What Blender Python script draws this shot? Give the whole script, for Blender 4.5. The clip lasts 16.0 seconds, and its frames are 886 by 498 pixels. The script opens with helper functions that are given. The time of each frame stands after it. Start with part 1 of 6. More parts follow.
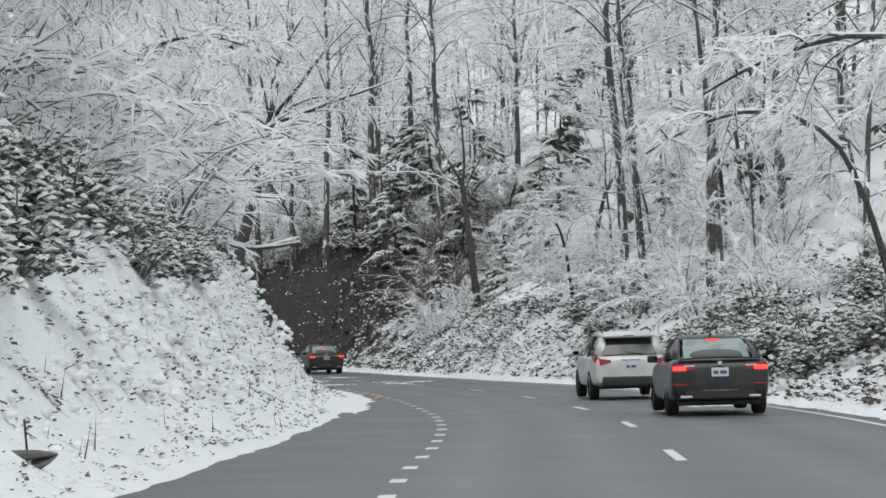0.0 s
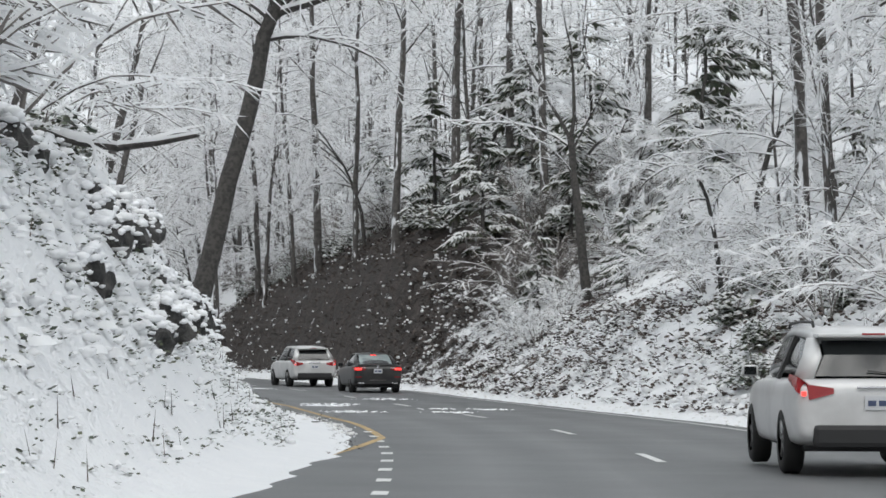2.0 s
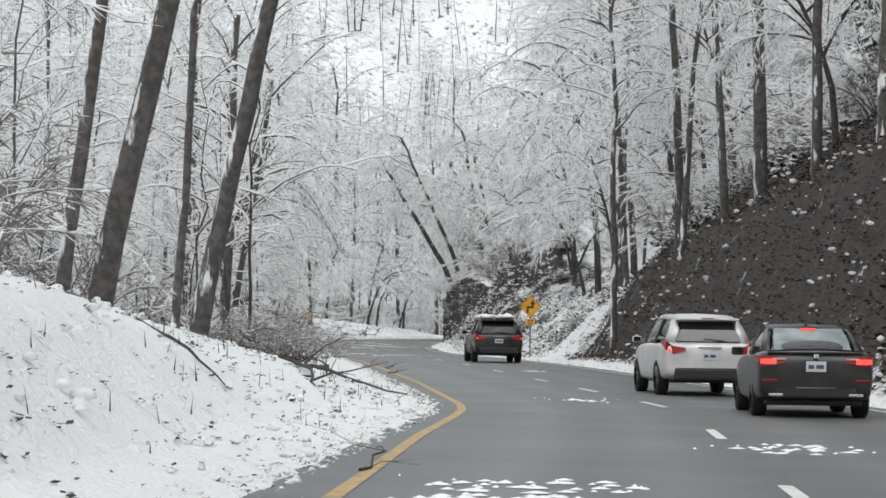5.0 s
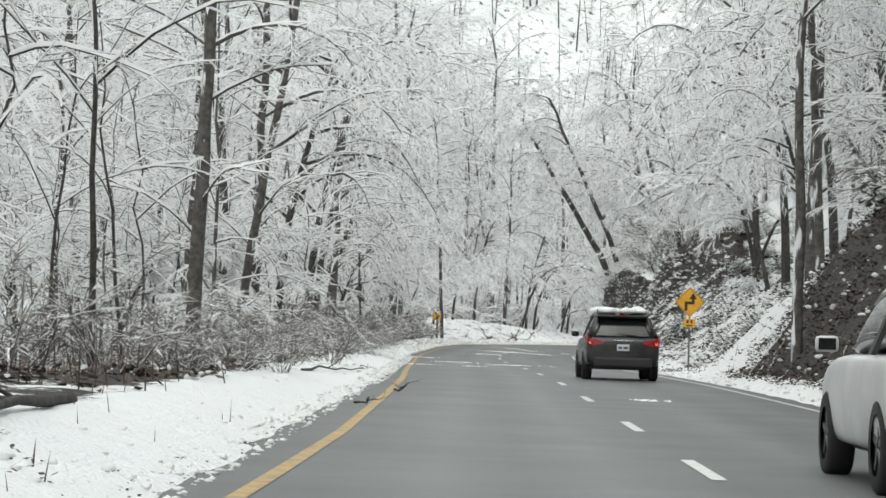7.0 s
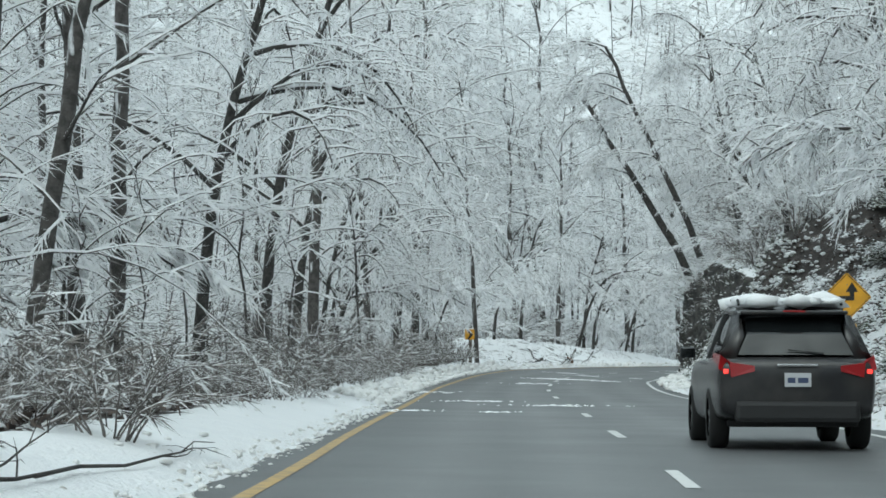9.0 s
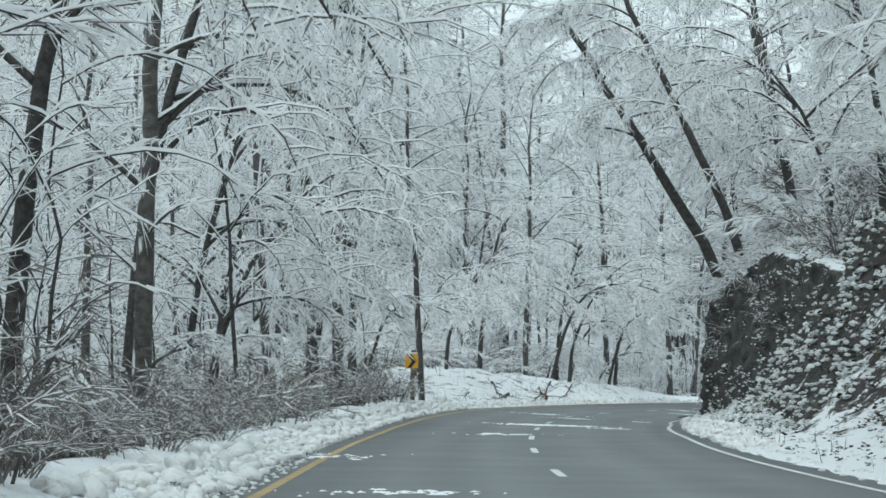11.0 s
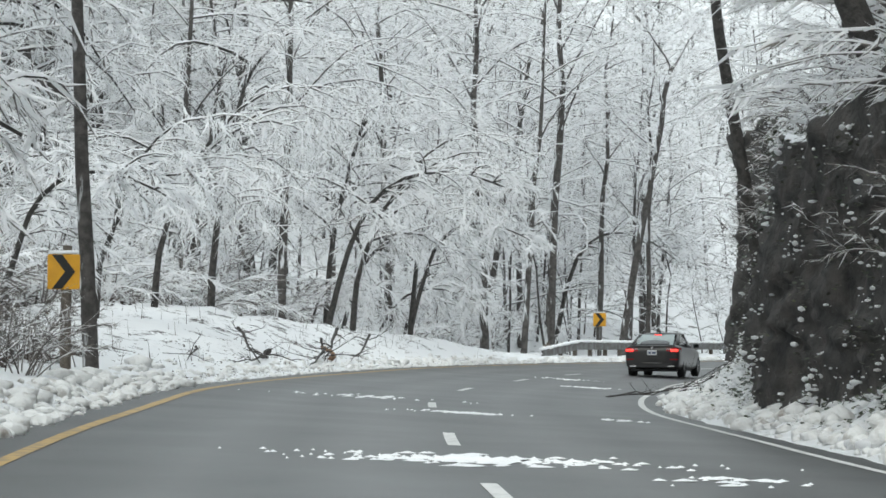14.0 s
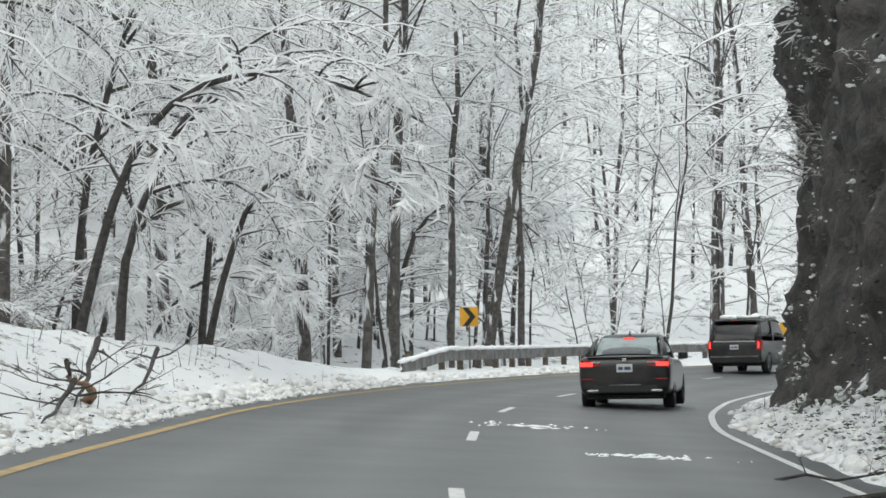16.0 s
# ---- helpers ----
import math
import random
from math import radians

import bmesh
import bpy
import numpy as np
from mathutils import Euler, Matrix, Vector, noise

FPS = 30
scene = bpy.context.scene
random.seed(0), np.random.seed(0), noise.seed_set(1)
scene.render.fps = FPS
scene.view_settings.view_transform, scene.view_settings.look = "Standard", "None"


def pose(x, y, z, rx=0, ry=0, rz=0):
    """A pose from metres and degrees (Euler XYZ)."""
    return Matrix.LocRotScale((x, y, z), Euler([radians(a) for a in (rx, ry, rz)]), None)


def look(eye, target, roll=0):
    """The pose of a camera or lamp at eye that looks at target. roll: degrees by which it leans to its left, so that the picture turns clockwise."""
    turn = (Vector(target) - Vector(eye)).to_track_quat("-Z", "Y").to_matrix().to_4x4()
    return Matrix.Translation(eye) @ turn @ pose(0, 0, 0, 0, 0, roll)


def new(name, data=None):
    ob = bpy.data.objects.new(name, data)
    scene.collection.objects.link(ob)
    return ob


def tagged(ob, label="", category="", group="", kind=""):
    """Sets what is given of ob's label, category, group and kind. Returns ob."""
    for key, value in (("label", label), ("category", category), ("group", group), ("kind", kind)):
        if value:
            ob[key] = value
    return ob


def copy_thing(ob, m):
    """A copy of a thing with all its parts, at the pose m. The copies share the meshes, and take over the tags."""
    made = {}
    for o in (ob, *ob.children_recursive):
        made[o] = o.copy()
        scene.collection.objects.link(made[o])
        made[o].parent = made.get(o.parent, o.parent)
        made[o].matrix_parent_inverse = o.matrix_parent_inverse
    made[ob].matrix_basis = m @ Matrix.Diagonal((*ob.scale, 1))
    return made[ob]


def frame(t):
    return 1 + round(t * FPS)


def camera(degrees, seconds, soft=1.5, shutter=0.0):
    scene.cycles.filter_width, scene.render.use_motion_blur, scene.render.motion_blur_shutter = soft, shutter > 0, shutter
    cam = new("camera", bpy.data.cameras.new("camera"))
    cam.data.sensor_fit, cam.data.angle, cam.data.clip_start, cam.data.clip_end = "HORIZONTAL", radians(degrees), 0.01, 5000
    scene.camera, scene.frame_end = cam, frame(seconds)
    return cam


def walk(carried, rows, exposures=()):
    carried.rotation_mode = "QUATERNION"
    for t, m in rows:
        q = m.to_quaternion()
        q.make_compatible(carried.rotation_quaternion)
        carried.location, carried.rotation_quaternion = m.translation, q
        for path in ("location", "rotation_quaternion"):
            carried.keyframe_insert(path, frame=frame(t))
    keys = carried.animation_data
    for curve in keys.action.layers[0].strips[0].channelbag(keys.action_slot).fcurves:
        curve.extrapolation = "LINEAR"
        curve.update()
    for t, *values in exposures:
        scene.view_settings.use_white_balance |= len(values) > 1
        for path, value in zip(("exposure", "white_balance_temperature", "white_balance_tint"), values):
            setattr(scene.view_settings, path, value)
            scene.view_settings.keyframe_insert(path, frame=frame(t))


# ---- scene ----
cam = camera(20.666, 16.0, soft=1.6)

# seconds, x, y, z, yaw to the left, pitch up, roll
ROWS = [
    (0.0, -0.000, 0.000, 1.138, -0.000, 1.918, -1.551),
    (0.5, 0.477, 8.354, 1.012, 0.761, 1.921, -1.008),
    (1.0, 0.774, 16.662, 0.901, 1.376, 1.960, -0.309),
    (1.5, 0.880, 24.758, 0.813, 2.018, 2.131, 0.050),
    (2.0, 1.204, 32.952, 0.723, 3.093, 2.355, 0.043),
    (2.5, 1.465, 41.260, 0.628, 5.508, 2.159, 0.462),
    (3.0, 1.430, 49.810, 0.539, 7.890, 2.094, 0.730),
    (3.5, 1.074, 58.437, 0.457, 10.043, 2.126, 0.535),
    (4.0, 0.593, 66.969, 0.391, 12.523, 2.247, 0.300),
    (4.5, -0.218, 75.495, 0.335, 14.355, 2.404, 0.730),
    (5.0, -1.374, 83.861, 0.293, 15.679, 2.083, 0.696),
    (5.2, -1.892, 87.125, 0.280, 16.322, 1.904, 0.636),
    (7.3, -8.741, 119.658, 0.251, 20.739, 2.198, 1.502),
    (7.5, -9.773, 122.819, 0.262, 20.819, 2.260, 1.192),
    (8.0, -12.463, 130.618, 0.302, 21.422, 2.595, 0.339),
    (8.2, -13.525, 133.767, 0.317, 21.721, 2.630, 0.074),
    (10.3, -24.778, 165.226, 0.488, 21.439, 2.903, 0.373),
    (10.5, -25.951, 168.332, 0.499, 21.276, 3.084, 0.434),
    (11.0, -28.890, 176.183, 0.527, 20.648, 3.441, 0.101),
    (11.5, -31.898, 184.219, 0.545, 19.980, 3.215, -0.036),
    (12.0, -34.827, 192.160, 0.540, 19.042, 2.875, -0.001),
    (12.5, -37.790, 200.078, 0.540, 18.027, 3.030, 0.090),
    (13.0, -40.729, 207.862, 0.541, 16.970, 2.814, -0.199),
    (13.5, -43.431, 215.082, 0.553, 15.724, 2.553, -0.161),
    (14.0, -46.232, 222.855, 0.612, 13.934, 2.376, 0.141),
    (14.5, -48.754, 230.367, 0.693, 12.560, 2.400, -0.100),
    (15.0, -51.157, 237.894, 0.775, 11.060, 2.663, -0.516),
    (15.5, -53.421, 245.621, 0.871, 9.252, 2.548, -0.723),
    (16.0, -55.436, 253.486, 0.960, 8.043, 2.365, -0.959),
]


def carried_pose(x, y, z, yaw, pitch, roll):
    return pose(x, y, z, 0, 0, yaw) @ pose(0, 0, 0, 90 + pitch, 0, 0) @ pose(0, 0, 0, 0, 0, roll)


walk(cam, [(r[0], carried_pose(*r[1:])) for r in ROWS],
     exposures=[(0.0, 0.20, 6480, 6), (2.0, 0.32, 6530, 8), (3.5, 0.30, 6600, 8), (5.2, 0.46, 6680, 8), (7.3, 0.60, 6780, 3), (7.6, 0.54, 6700, 2), (8.2, 0.40, 6330, -3), (10.3, 0.32, 5960, -5),
                (11.0, 0.35, 5940, -5), (12.5, 0.54, 6290, 0), (13.3, 0.58, 6320, 1), (14.0, 0.60, 6450, 3), (14.6, 0.60, 6580, 5), (16.0, 0.58, 6620, 4)])

# ---- world and light: an even overcast sky ----
world = bpy.data.worlds.new("overcast")
scene.world = world
world.use_nodes = True
wn, wl = world.node_tree.nodes, world.node_tree.links
sky = wn.new("ShaderNodeTexSky")
sky.sky_type, sky.sun_disc = "NISHITA", False
sky.sun_elevation, sky.sun_rotation = radians(48), radians(200)
sky.air_density, sky.dust_density, sky.ozone_density = 1.0, 4.0, 1.0
veil = wn.new("ShaderNodeMix")
veil.data_type = "RGBA"
veil.inputs["Factor"].default_value = 0.86
veil.inputs["B"].default_value = (5.6, 5.9, 6.2, 1)
wl.new(sky.outputs["Color"], veil.inputs["A"])
wl.new(veil.outputs["Result"], wn["Background"].inputs["Color"])
wn["Background"].inputs["Strength"].default_value = 0.15

sun_data = bpy.data.lights.new("sun", "SUN")
sun_data.energy, sun_data.angle, sun_data.color = 0.8, radians(40), (1.0, 0.98, 0.95)
sun = new("sun", sun_data)
sun.matrix_basis = look((0, 0, 60), (-14, 38, 0))

# ---- materials ----


def material(name, base, rough=0.8, metal=0.0, second=None, scale=3.0, detail=6.0, low=0.4, high=0.6, bump=0.0, bump_scale=None, spec=0.5, island=0.0):
    """Two colours mixed by noise at one scale, a finer grain over it, and a bump."""
    m = bpy.data.materials.new(name)
    m.use_nodes = True
    n, l = m.node_tree.nodes, m.node_tree.links
    b = n["Principled BSDF"]
    b.inputs["Base Color"].default_value = (*base, 1)
    b.inputs["Roughness"].default_value, b.inputs["Metallic"].default_value = rough, metal
    b.inputs["Specular IOR Level"].default_value = spec
    co = n.new("ShaderNodeNewGeometry")
    col = None
    if second:
        t = n.new("ShaderNodeTexNoise")
        t.inputs["Scale"].default_value, t.inputs["Detail"].default_value = scale, detail
        l.new(co.outputs["Position"], t.inputs["Vector"])
        r = n.new("ShaderNodeMapRange")
        r.inputs["From Min"].default_value, r.inputs["From Max"].default_value = low, high
        l.new(t.outputs["Fac"], r.inputs["Value"])
        mx = n.new("ShaderNodeMix")
        mx.data_type = "RGBA"
        mx.inputs["A"].default_value, mx.inputs["B"].default_value = (*base, 1), (*second, 1)
        l.new(r.outputs["Result"], mx.inputs["Factor"])
        col = mx.outputs["Result"]
    if island:
        h = n.new("ShaderNodeHueSaturation")
        r2 = n.new("ShaderNodeMapRange")
        r2.inputs["To Min"].default_value, r2.inputs["To Max"].default_value = 1 - island, 1 + island
        l.new(co.outputs["Random Per Island"], r2.inputs["Value"])
        l.new(r2.outputs["Result"], h.inputs["Value"])
        h.inputs["Color"].default_value = (*base, 1)
        if col:
            l.new(col, h.inputs["Color"])
        col = h.outputs["Color"]
    if col:
        l.new(col, b.inputs["Base Color"])
    if bump:
        t2 = n.new("ShaderNodeTexNoise")
        t2.inputs["Scale"].default_value, t2.inputs["Detail"].default_value = bump_scale or scale * 6, 8
        l.new(co.outputs["Position"], t2.inputs["Vector"])
        bp = n.new("ShaderNodeBump")
        bp.inputs["Strength"].default_value, bp.inputs["Distance"].default_value = bump, 0.05
        l.new(t2.outputs["Fac"], bp.inputs["Height"])
        l.new(bp.outputs["Normal"], b.inputs["Normal"])
    return m


SNOW = material("snow", (0.88, 0.885, 0.89), 0.75, second=(0.80, 0.81, 0.83), scale=0.8, bump=0.5, bump_scale=9)


def branch_snow():
    """Loose snow on leaves and twigs: bright, and thin enough to let some light through."""
    m = material("snow_on_branches", (0.94, 0.945, 0.95), 0.8, second=(0.89, 0.895, 0.91), scale=5, island=0.05)
    n, l = m.node_tree.nodes, m.node_tree.links
    tr = n.new("ShaderNodeBsdfTranslucent")
    tr.inputs["Color"].default_value = (0.94, 0.945, 0.95, 1)
    mx = n.new("ShaderNodeMixShader")
    mx.inputs["Fac"].default_value = 0.48
    l.new(n["Principled BSDF"].outputs[0], mx.inputs[1])
    l.new(tr.outputs[0], mx.inputs[2])
    l.new(mx.outputs[0], n["Material Output"].inputs["Surface"])
    return m


SNOW_TWIG = branch_snow()
DIRTY_SNOW = material("dirty_snow", (0.74, 0.74, 0.73), 0.7, second=(0.34, 0.31, 0.28), scale=5, low=0.56, high=0.74, bump=0.8, bump_scale=14)
BARK = material("bark", (0.040, 0.038, 0.036), 0.95, second=(0.078, 0.072, 0.067), scale=9, bump=0.9, bump_scale=30)
TWIG = material("twig_bark", (0.13, 0.118, 0.112), 0.9, second=(0.24, 0.22, 0.205), scale=3, island=0.3)
LEAF = material("evergreen_leaf", (0.045, 0.062, 0.04), 0.55, second=(0.08, 0.085, 0.05), scale=1.3, island=0.4)
LITTER = material("leaf_litter", (0.042, 0.034, 0.031), 0.9, second=(0.088, 0.063, 0.050), scale=6, island=0.45)
PAINT_WHITE = material("road_paint_white", (0.62, 0.62, 0.61), 0.6, second=(0.36, 0.36, 0.36), scale=7, low=0.5, high=0.8)
PAINT_YELLOW = material("road_paint_yellow", (0.44, 0.29, 0.10), 0.6, second=(0.20, 0.165, 0.115), scale=5, low=0.42, high=0.72)
STEEL = material("galvanised_steel", (0.22, 0.22, 0.225), 0.5, 0.6, second=(0.12, 0.11, 0.10), scale=3)
WOOD_POST = material("weathered_post", (0.09, 0.075, 0.06), 0.9, second=(0.14, 0.12, 0.10), scale=12)
SIGN_YELLOW = material("sign_yellow", (0.72, 0.36, 0.02), 0.45, second=(0.6, 0.3, 0.02), scale=3)
SIGN_BLACK = material("sign_black", (0.012, 0.012, 0.012), 0.5)
CAR_DARK = material("car_paint_charcoal", (0.018, 0.0185, 0.020), 0.3, 0.1, second=(0.034, 0.033, 0.032), scale=2, spec=0.45)
CAR_BLACK = material("car_paint_black", (0.020, 0.020, 0.022), 0.26, 0.2, second=(0.042, 0.040, 0.039), scale=2, spec=0.6)
CAR_WHITE = material("car_paint_white", (0.62, 0.62, 0.62), 0.3, 0.1, second=(0.5, 0.5, 0.5), scale=1.5)
PLASTIC = material("black_plastic", (0.018, 0.018, 0.019), 0.6)
GLASS_DARK = material("tinted_glass", (0.010, 0.012, 0.013), 0.08, 0.0, spec=0.8)
# sky reflection on the sedan's rear window is put into this pale colour
GLASS_REAR = material("rear_glass_pale_sky", (0.20, 0.245, 0.24), 0.08, 0.0, second=(0.12, 0.15, 0.15), scale=2.5, spec=1.0)
TYRE = material("tyre_rubber", (0.014, 0.014, 0.014), 0.85)
RIM = material("wheel_rim", (0.12, 0.12, 0.125), 0.4, 0.8)
CHROME = material("bright_trim", (0.55, 0.55, 0.56), 0.25, 0.9)
LAMP_RED = material("tail_lamp_red", (0.28, 0.012, 0.015), 0.2)
PLATE = material("number_plate", (0.55, 0.56, 0.58), 0.4)
PLATE_BAR = material("plate_marks", (0.05, 0.07, 0.14), 0.5)


def glowing(name, colour, strength):
    m = material(name, colour, 0.3)
    b = m.node_tree.nodes["Principled BSDF"]
    b.inputs["Emission Color"].default_value = (*colour, 1)
    b.inputs["Emission Strength"].default_value = strength
    return m


LAMP_LIT = glowing("brake_lamp_lit", (1.0, 0.05, 0.04), 1.3)


def snowy_bark():
    """Dark bark with streaks of driven snow clinging to its weather side."""
    m = material("bark_with_driven_snow", (0.060, 0.056, 0.053), 0.95, second=(0.112, 0.103, 0.097), scale=7, bump=0.9, bump_scale=26)
    n, l = m.node_tree.nodes, m.node_tree.links
    b = n["Principled BSDF"]
    g = n.new("ShaderNodeNewGeometry")
    mp = n.new("ShaderNodeMapping")
    mp.inputs["Scale"].default_value = (5.0, 5.0, 1.3)
    l.new(g.outputs["Position"], mp.inputs["Vector"])
    t = n.new("ShaderNodeTexNoise")
    t.inputs["Scale"].default_value, t.inputs["Detail"].default_value = 1.0, 7
    l.new(mp.outputs["Vector"], t.inputs["Vector"])
    d = n.new("ShaderNodeVectorMath")
    d.operation = "DOT_PRODUCT"
    d.inputs[1].default_value = (-0.75, -0.25, 0.55)
    l.new(g.outputs["Normal"], d.inputs[0])
    k = n.new("ShaderNodeMath")
    k.operation = "MULTIPLY_ADD"
    k.inputs[1].default_value = 0.16
    l.new(d.outputs["Value"], k.inputs[0])
    l.new(t.outputs["Fac"], k.inputs[2])
    r = n.new("ShaderNodeMapRange")
    r.inputs["From Min"].default_value, r.inputs["From Max"].default_value = 0.635, 0.70
    l.new(k.outputs[0], r.inputs["Value"])
    mx = n.new("ShaderNodeMix")
    mx.data_type = "RGBA"
    mx.inputs["B"].default_value = (0.74, 0.75, 0.77, 1)
    old = b.inputs["Base Color"].links[0].from_socket
    l.new(old, mx.inputs["A"])
    l.new(r.outputs["Result"], mx.inputs["Factor"])
    l.new(mx.outputs["Result"], b.inputs["Base Color"])
    return m


def ledge_rock():
    """Dark rock; snow holds wherever a ledge is level enough."""
    m = material("ledge_rock", (0.022, 0.022, 0.022), 0.85, second=(0.082, 0.074, 0.068), scale=2.6, detail=11, low=0.32, high=0.68, bump=1.0, bump_scale=9)
    n, l = m.node_tree.nodes, m.node_tree.links
    b = n["Principled BSDF"]
    g = n.new("ShaderNodeNewGeometry")
    sx = n.new("ShaderNodeSeparateXYZ")
    l.new(g.outputs["Normal"], sx.inputs[0])
    t = n.new("ShaderNodeTexNoise")
    t.inputs["Scale"].default_value, t.inputs["Detail"].default_value = 3.2, 9
    l.new(g.outputs["Position"], t.inputs["Vector"])
    k = n.new("ShaderNodeMath")
    k.operation = "MULTIPLY_ADD"
    k.inputs[1].default_value = 0.62
    l.new(sx.outputs["Z"], k.inputs[0])
    l.new(t.outputs["Fac"], k.inputs[2])
    r = n.new("ShaderNodeMapRange")
    r.inputs["From Min"].default_value, r.inputs["From Max"].default_value = 0.92, 0.98
    l.new(k.outputs[0], r.inputs["Value"])
    mx = n.new("ShaderNodeMix")
    mx.data_type = "RGBA"
    mx.inputs["B"].default_value = (0.78, 0.79, 0.81, 1)
    old = b.inputs["Base Color"].links[0].from_socket
    l.new(old, mx.inputs["A"])
    l.new(r.outputs["Result"], mx.inputs["Factor"])
    l.new(mx.outputs["Result"], b.inputs["Base Color"])
    return m


def asphalt():
    """Wet asphalt: dark, with paler dried wheel tracks, fine grit and a low gloss."""
    m = bpy.data.materials.new("wet_asphalt")
    m.use_nodes = True
    n, l = m.node_tree.nodes, m.node_tree.links
    b = n["Principled BSDF"]
    g = n.new("ShaderNodeNewGeometry")
    a = n.new("ShaderNodeAttribute")
    a.attribute_name = "across"
    t = n.new("ShaderNodeTexNoise")
    t.inputs["Scale"].default_value, t.inputs["Detail"].default_value = 0.5, 8
    l.new(g.outputs["Position"], t.inputs["Vector"])
    grit = n.new("ShaderNodeTexNoise")
    grit.inputs["Scale"].default_value, grit.inputs["Detail"].default_value = 40, 3
    l.new(g.outputs["Position"], grit.inputs["Vector"])
    add = n.new("ShaderNodeMath")
    add.operation = "MULTIPLY_ADD"
    add.inputs[1].default_value = 0.35
    l.new(grit.outputs["Fac"], add.inputs[0])
    l.new(t.outputs["Fac"], add.inputs[2])
    r = n.new("ShaderNodeMapRange")
    r.inputs["From Min"].default_value, r.inputs["From Max"].default_value = 0.25, 1.15
    l.new(add.outputs[0], r.inputs["Value"])
    mx = n.new("ShaderNodeMix")
    mx.data_type = "RGBA"
    mx.inputs["A"].default_value, mx.inputs["B"].default_value = (0.066, 0.068, 0.070, 1), (0.090, 0.092, 0.094, 1)
    l.new(r.outputs["Result"], mx.inputs["Factor"])
    mx2 = n.new("ShaderNodeMix")
    mx2.data_type = "RGBA"
    mx2.inputs["B"].default_value = (0.140, 0.142, 0.144, 1)
    l.new(mx.outputs["Result"], mx2.inputs["A"])
    sc = n.new("ShaderNodeMath")
    sc.operation = "MULTIPLY"
    sc.inputs[1].default_value = 0.55
    l.new(a.outputs["Fac"], sc.inputs[0])
    l.new(sc.outputs[0], mx2.inputs["Factor"])
    l.new(mx2.outputs["Result"], b.inputs["Base Color"])
    rr = n.new("ShaderNodeMapRange")
    rr.inputs["From Min"].default_value, rr.inputs["From Max"].default_value = 0.3, 0.7
    rr.inputs["To Min"].default_value, rr.inputs["To Max"].default_value = 0.45, 0.53
    l.new(t.outputs["Fac"], rr.inputs["Value"])
    l.new(rr.outputs["Result"], b.inputs["Roughness"])
    bp = n.new("ShaderNodeBump")
    bp.inputs["Strength"].default_value, bp.inputs["Distance"].default_value = 0.35, 0.01
    l.new(grit.outputs["Fac"], bp.inputs["Height"])
    l.new(bp.outputs["Normal"], b.inputs["Normal"])
    return m


def earth_and_snow():
    """Snow, with bare leaf-strewn earth showing where the ground sheds it (the layer 'bare')."""
    m = bpy.data.materials.new("snowy_ground")
    m.use_nodes = True
    n, l = m.node_tree.nodes, m.node_tree.links
    b = n["Principled BSDF"]
    b.inputs["Roughness"].default_value = 0.8
    g = n.new("ShaderNodeNewGeometry")
    a = n.new("ShaderNodeAttribute")
    a.attribute_name = "bare"

    def noise_at(scale, detail=7):
        t = n.new("ShaderNodeTexNoise")
        t.inputs["Scale"].default_value, t.inputs["Detail"].default_value = scale, detail
        l.new(g.outputs["Position"], t.inputs["Vector"])
        return t.outputs["Fac"]

    patch, fine, tone = noise_at(1.1, 9), noise_at(9, 6), noise_at(2.5, 8)
    mix = n.new("ShaderNodeMath")
    mix.operation = "MULTIPLY_ADD"
    mix.inputs[1].default_value = 0.5
    l.new(fine, mix.inputs[0])
    l.new(patch, mix.inputs[2])
    over = n.new("ShaderNodeMath")
    over.operation = "SUBTRACT"
    l.new(a.outputs["Fac"], over.inputs[0])
    l.new(mix.outputs[0], over.inputs[1])
    r = n.new("ShaderNodeMapRange")
    r.inputs["From Min"].default_value, r.inputs["From Max"].default_value = -0.04, 0.05
    l.new(over.outputs[0], r.inputs["Value"])
    soil = n.new("ShaderNodeMix")
    soil.data_type = "RGBA"
    soil.inputs["A"].default_value, soil.inputs["B"].default_value = (0.022, 0.018, 0.016, 1), (0.060, 0.047, 0.041, 1)
    rs = n.new("ShaderNodeMapRange")
    rs.inputs["From Min"].default_value, rs.inputs["From Max"].default_value = 0.35, 0.68
    l.new(tone, rs.inputs["Value"])
    l.new(rs.outputs["Result"], soil.inputs["Factor"])
    white = n.new("ShaderNodeMix")
    white.data_type = "RGBA"
    white.inputs["A"].default_value, white.inputs["B"].default_value = (0.88, 0.885, 0.89, 1), (0.78, 0.795, 0.82, 1)
    l.new(tone, white.inputs["Factor"])
    top = n.new("ShaderNodeMix")
    top.data_type = "RGBA"
    l.new(r.outputs["Result"], top.inputs["Factor"])
    l.new(white.outputs["Result"], top.inputs["A"])
    l.new(soil.outputs["Result"], top.inputs["B"])
    l.new(top.outputs["Result"], b.inputs["Base Color"])
    bp = n.new("ShaderNodeBump")
    bp.inputs["Strength"].default_value, bp.inputs["Distance"].default_value = 1.0, 0.13
    crust = n.new("ShaderNodeMath")
    crust.operation = "MULTIPLY_ADD"
    crust.inputs[1].default_value = 0.45
    l.new(noise_at(24, 5), crust.inputs[0])
    l.new(mix.outputs[0], crust.inputs[2])
    l.new(crust.outputs[0], bp.inputs["Height"])
    l.new(bp.outputs["Normal"], b.inputs["Normal"])
    return m


ASPHALT, GROUND = asphalt(), earth_and_snow()
BARK_SNOWY = snowy_bark()
ROCK = ledge_rock()

# ---- mesh helpers ----


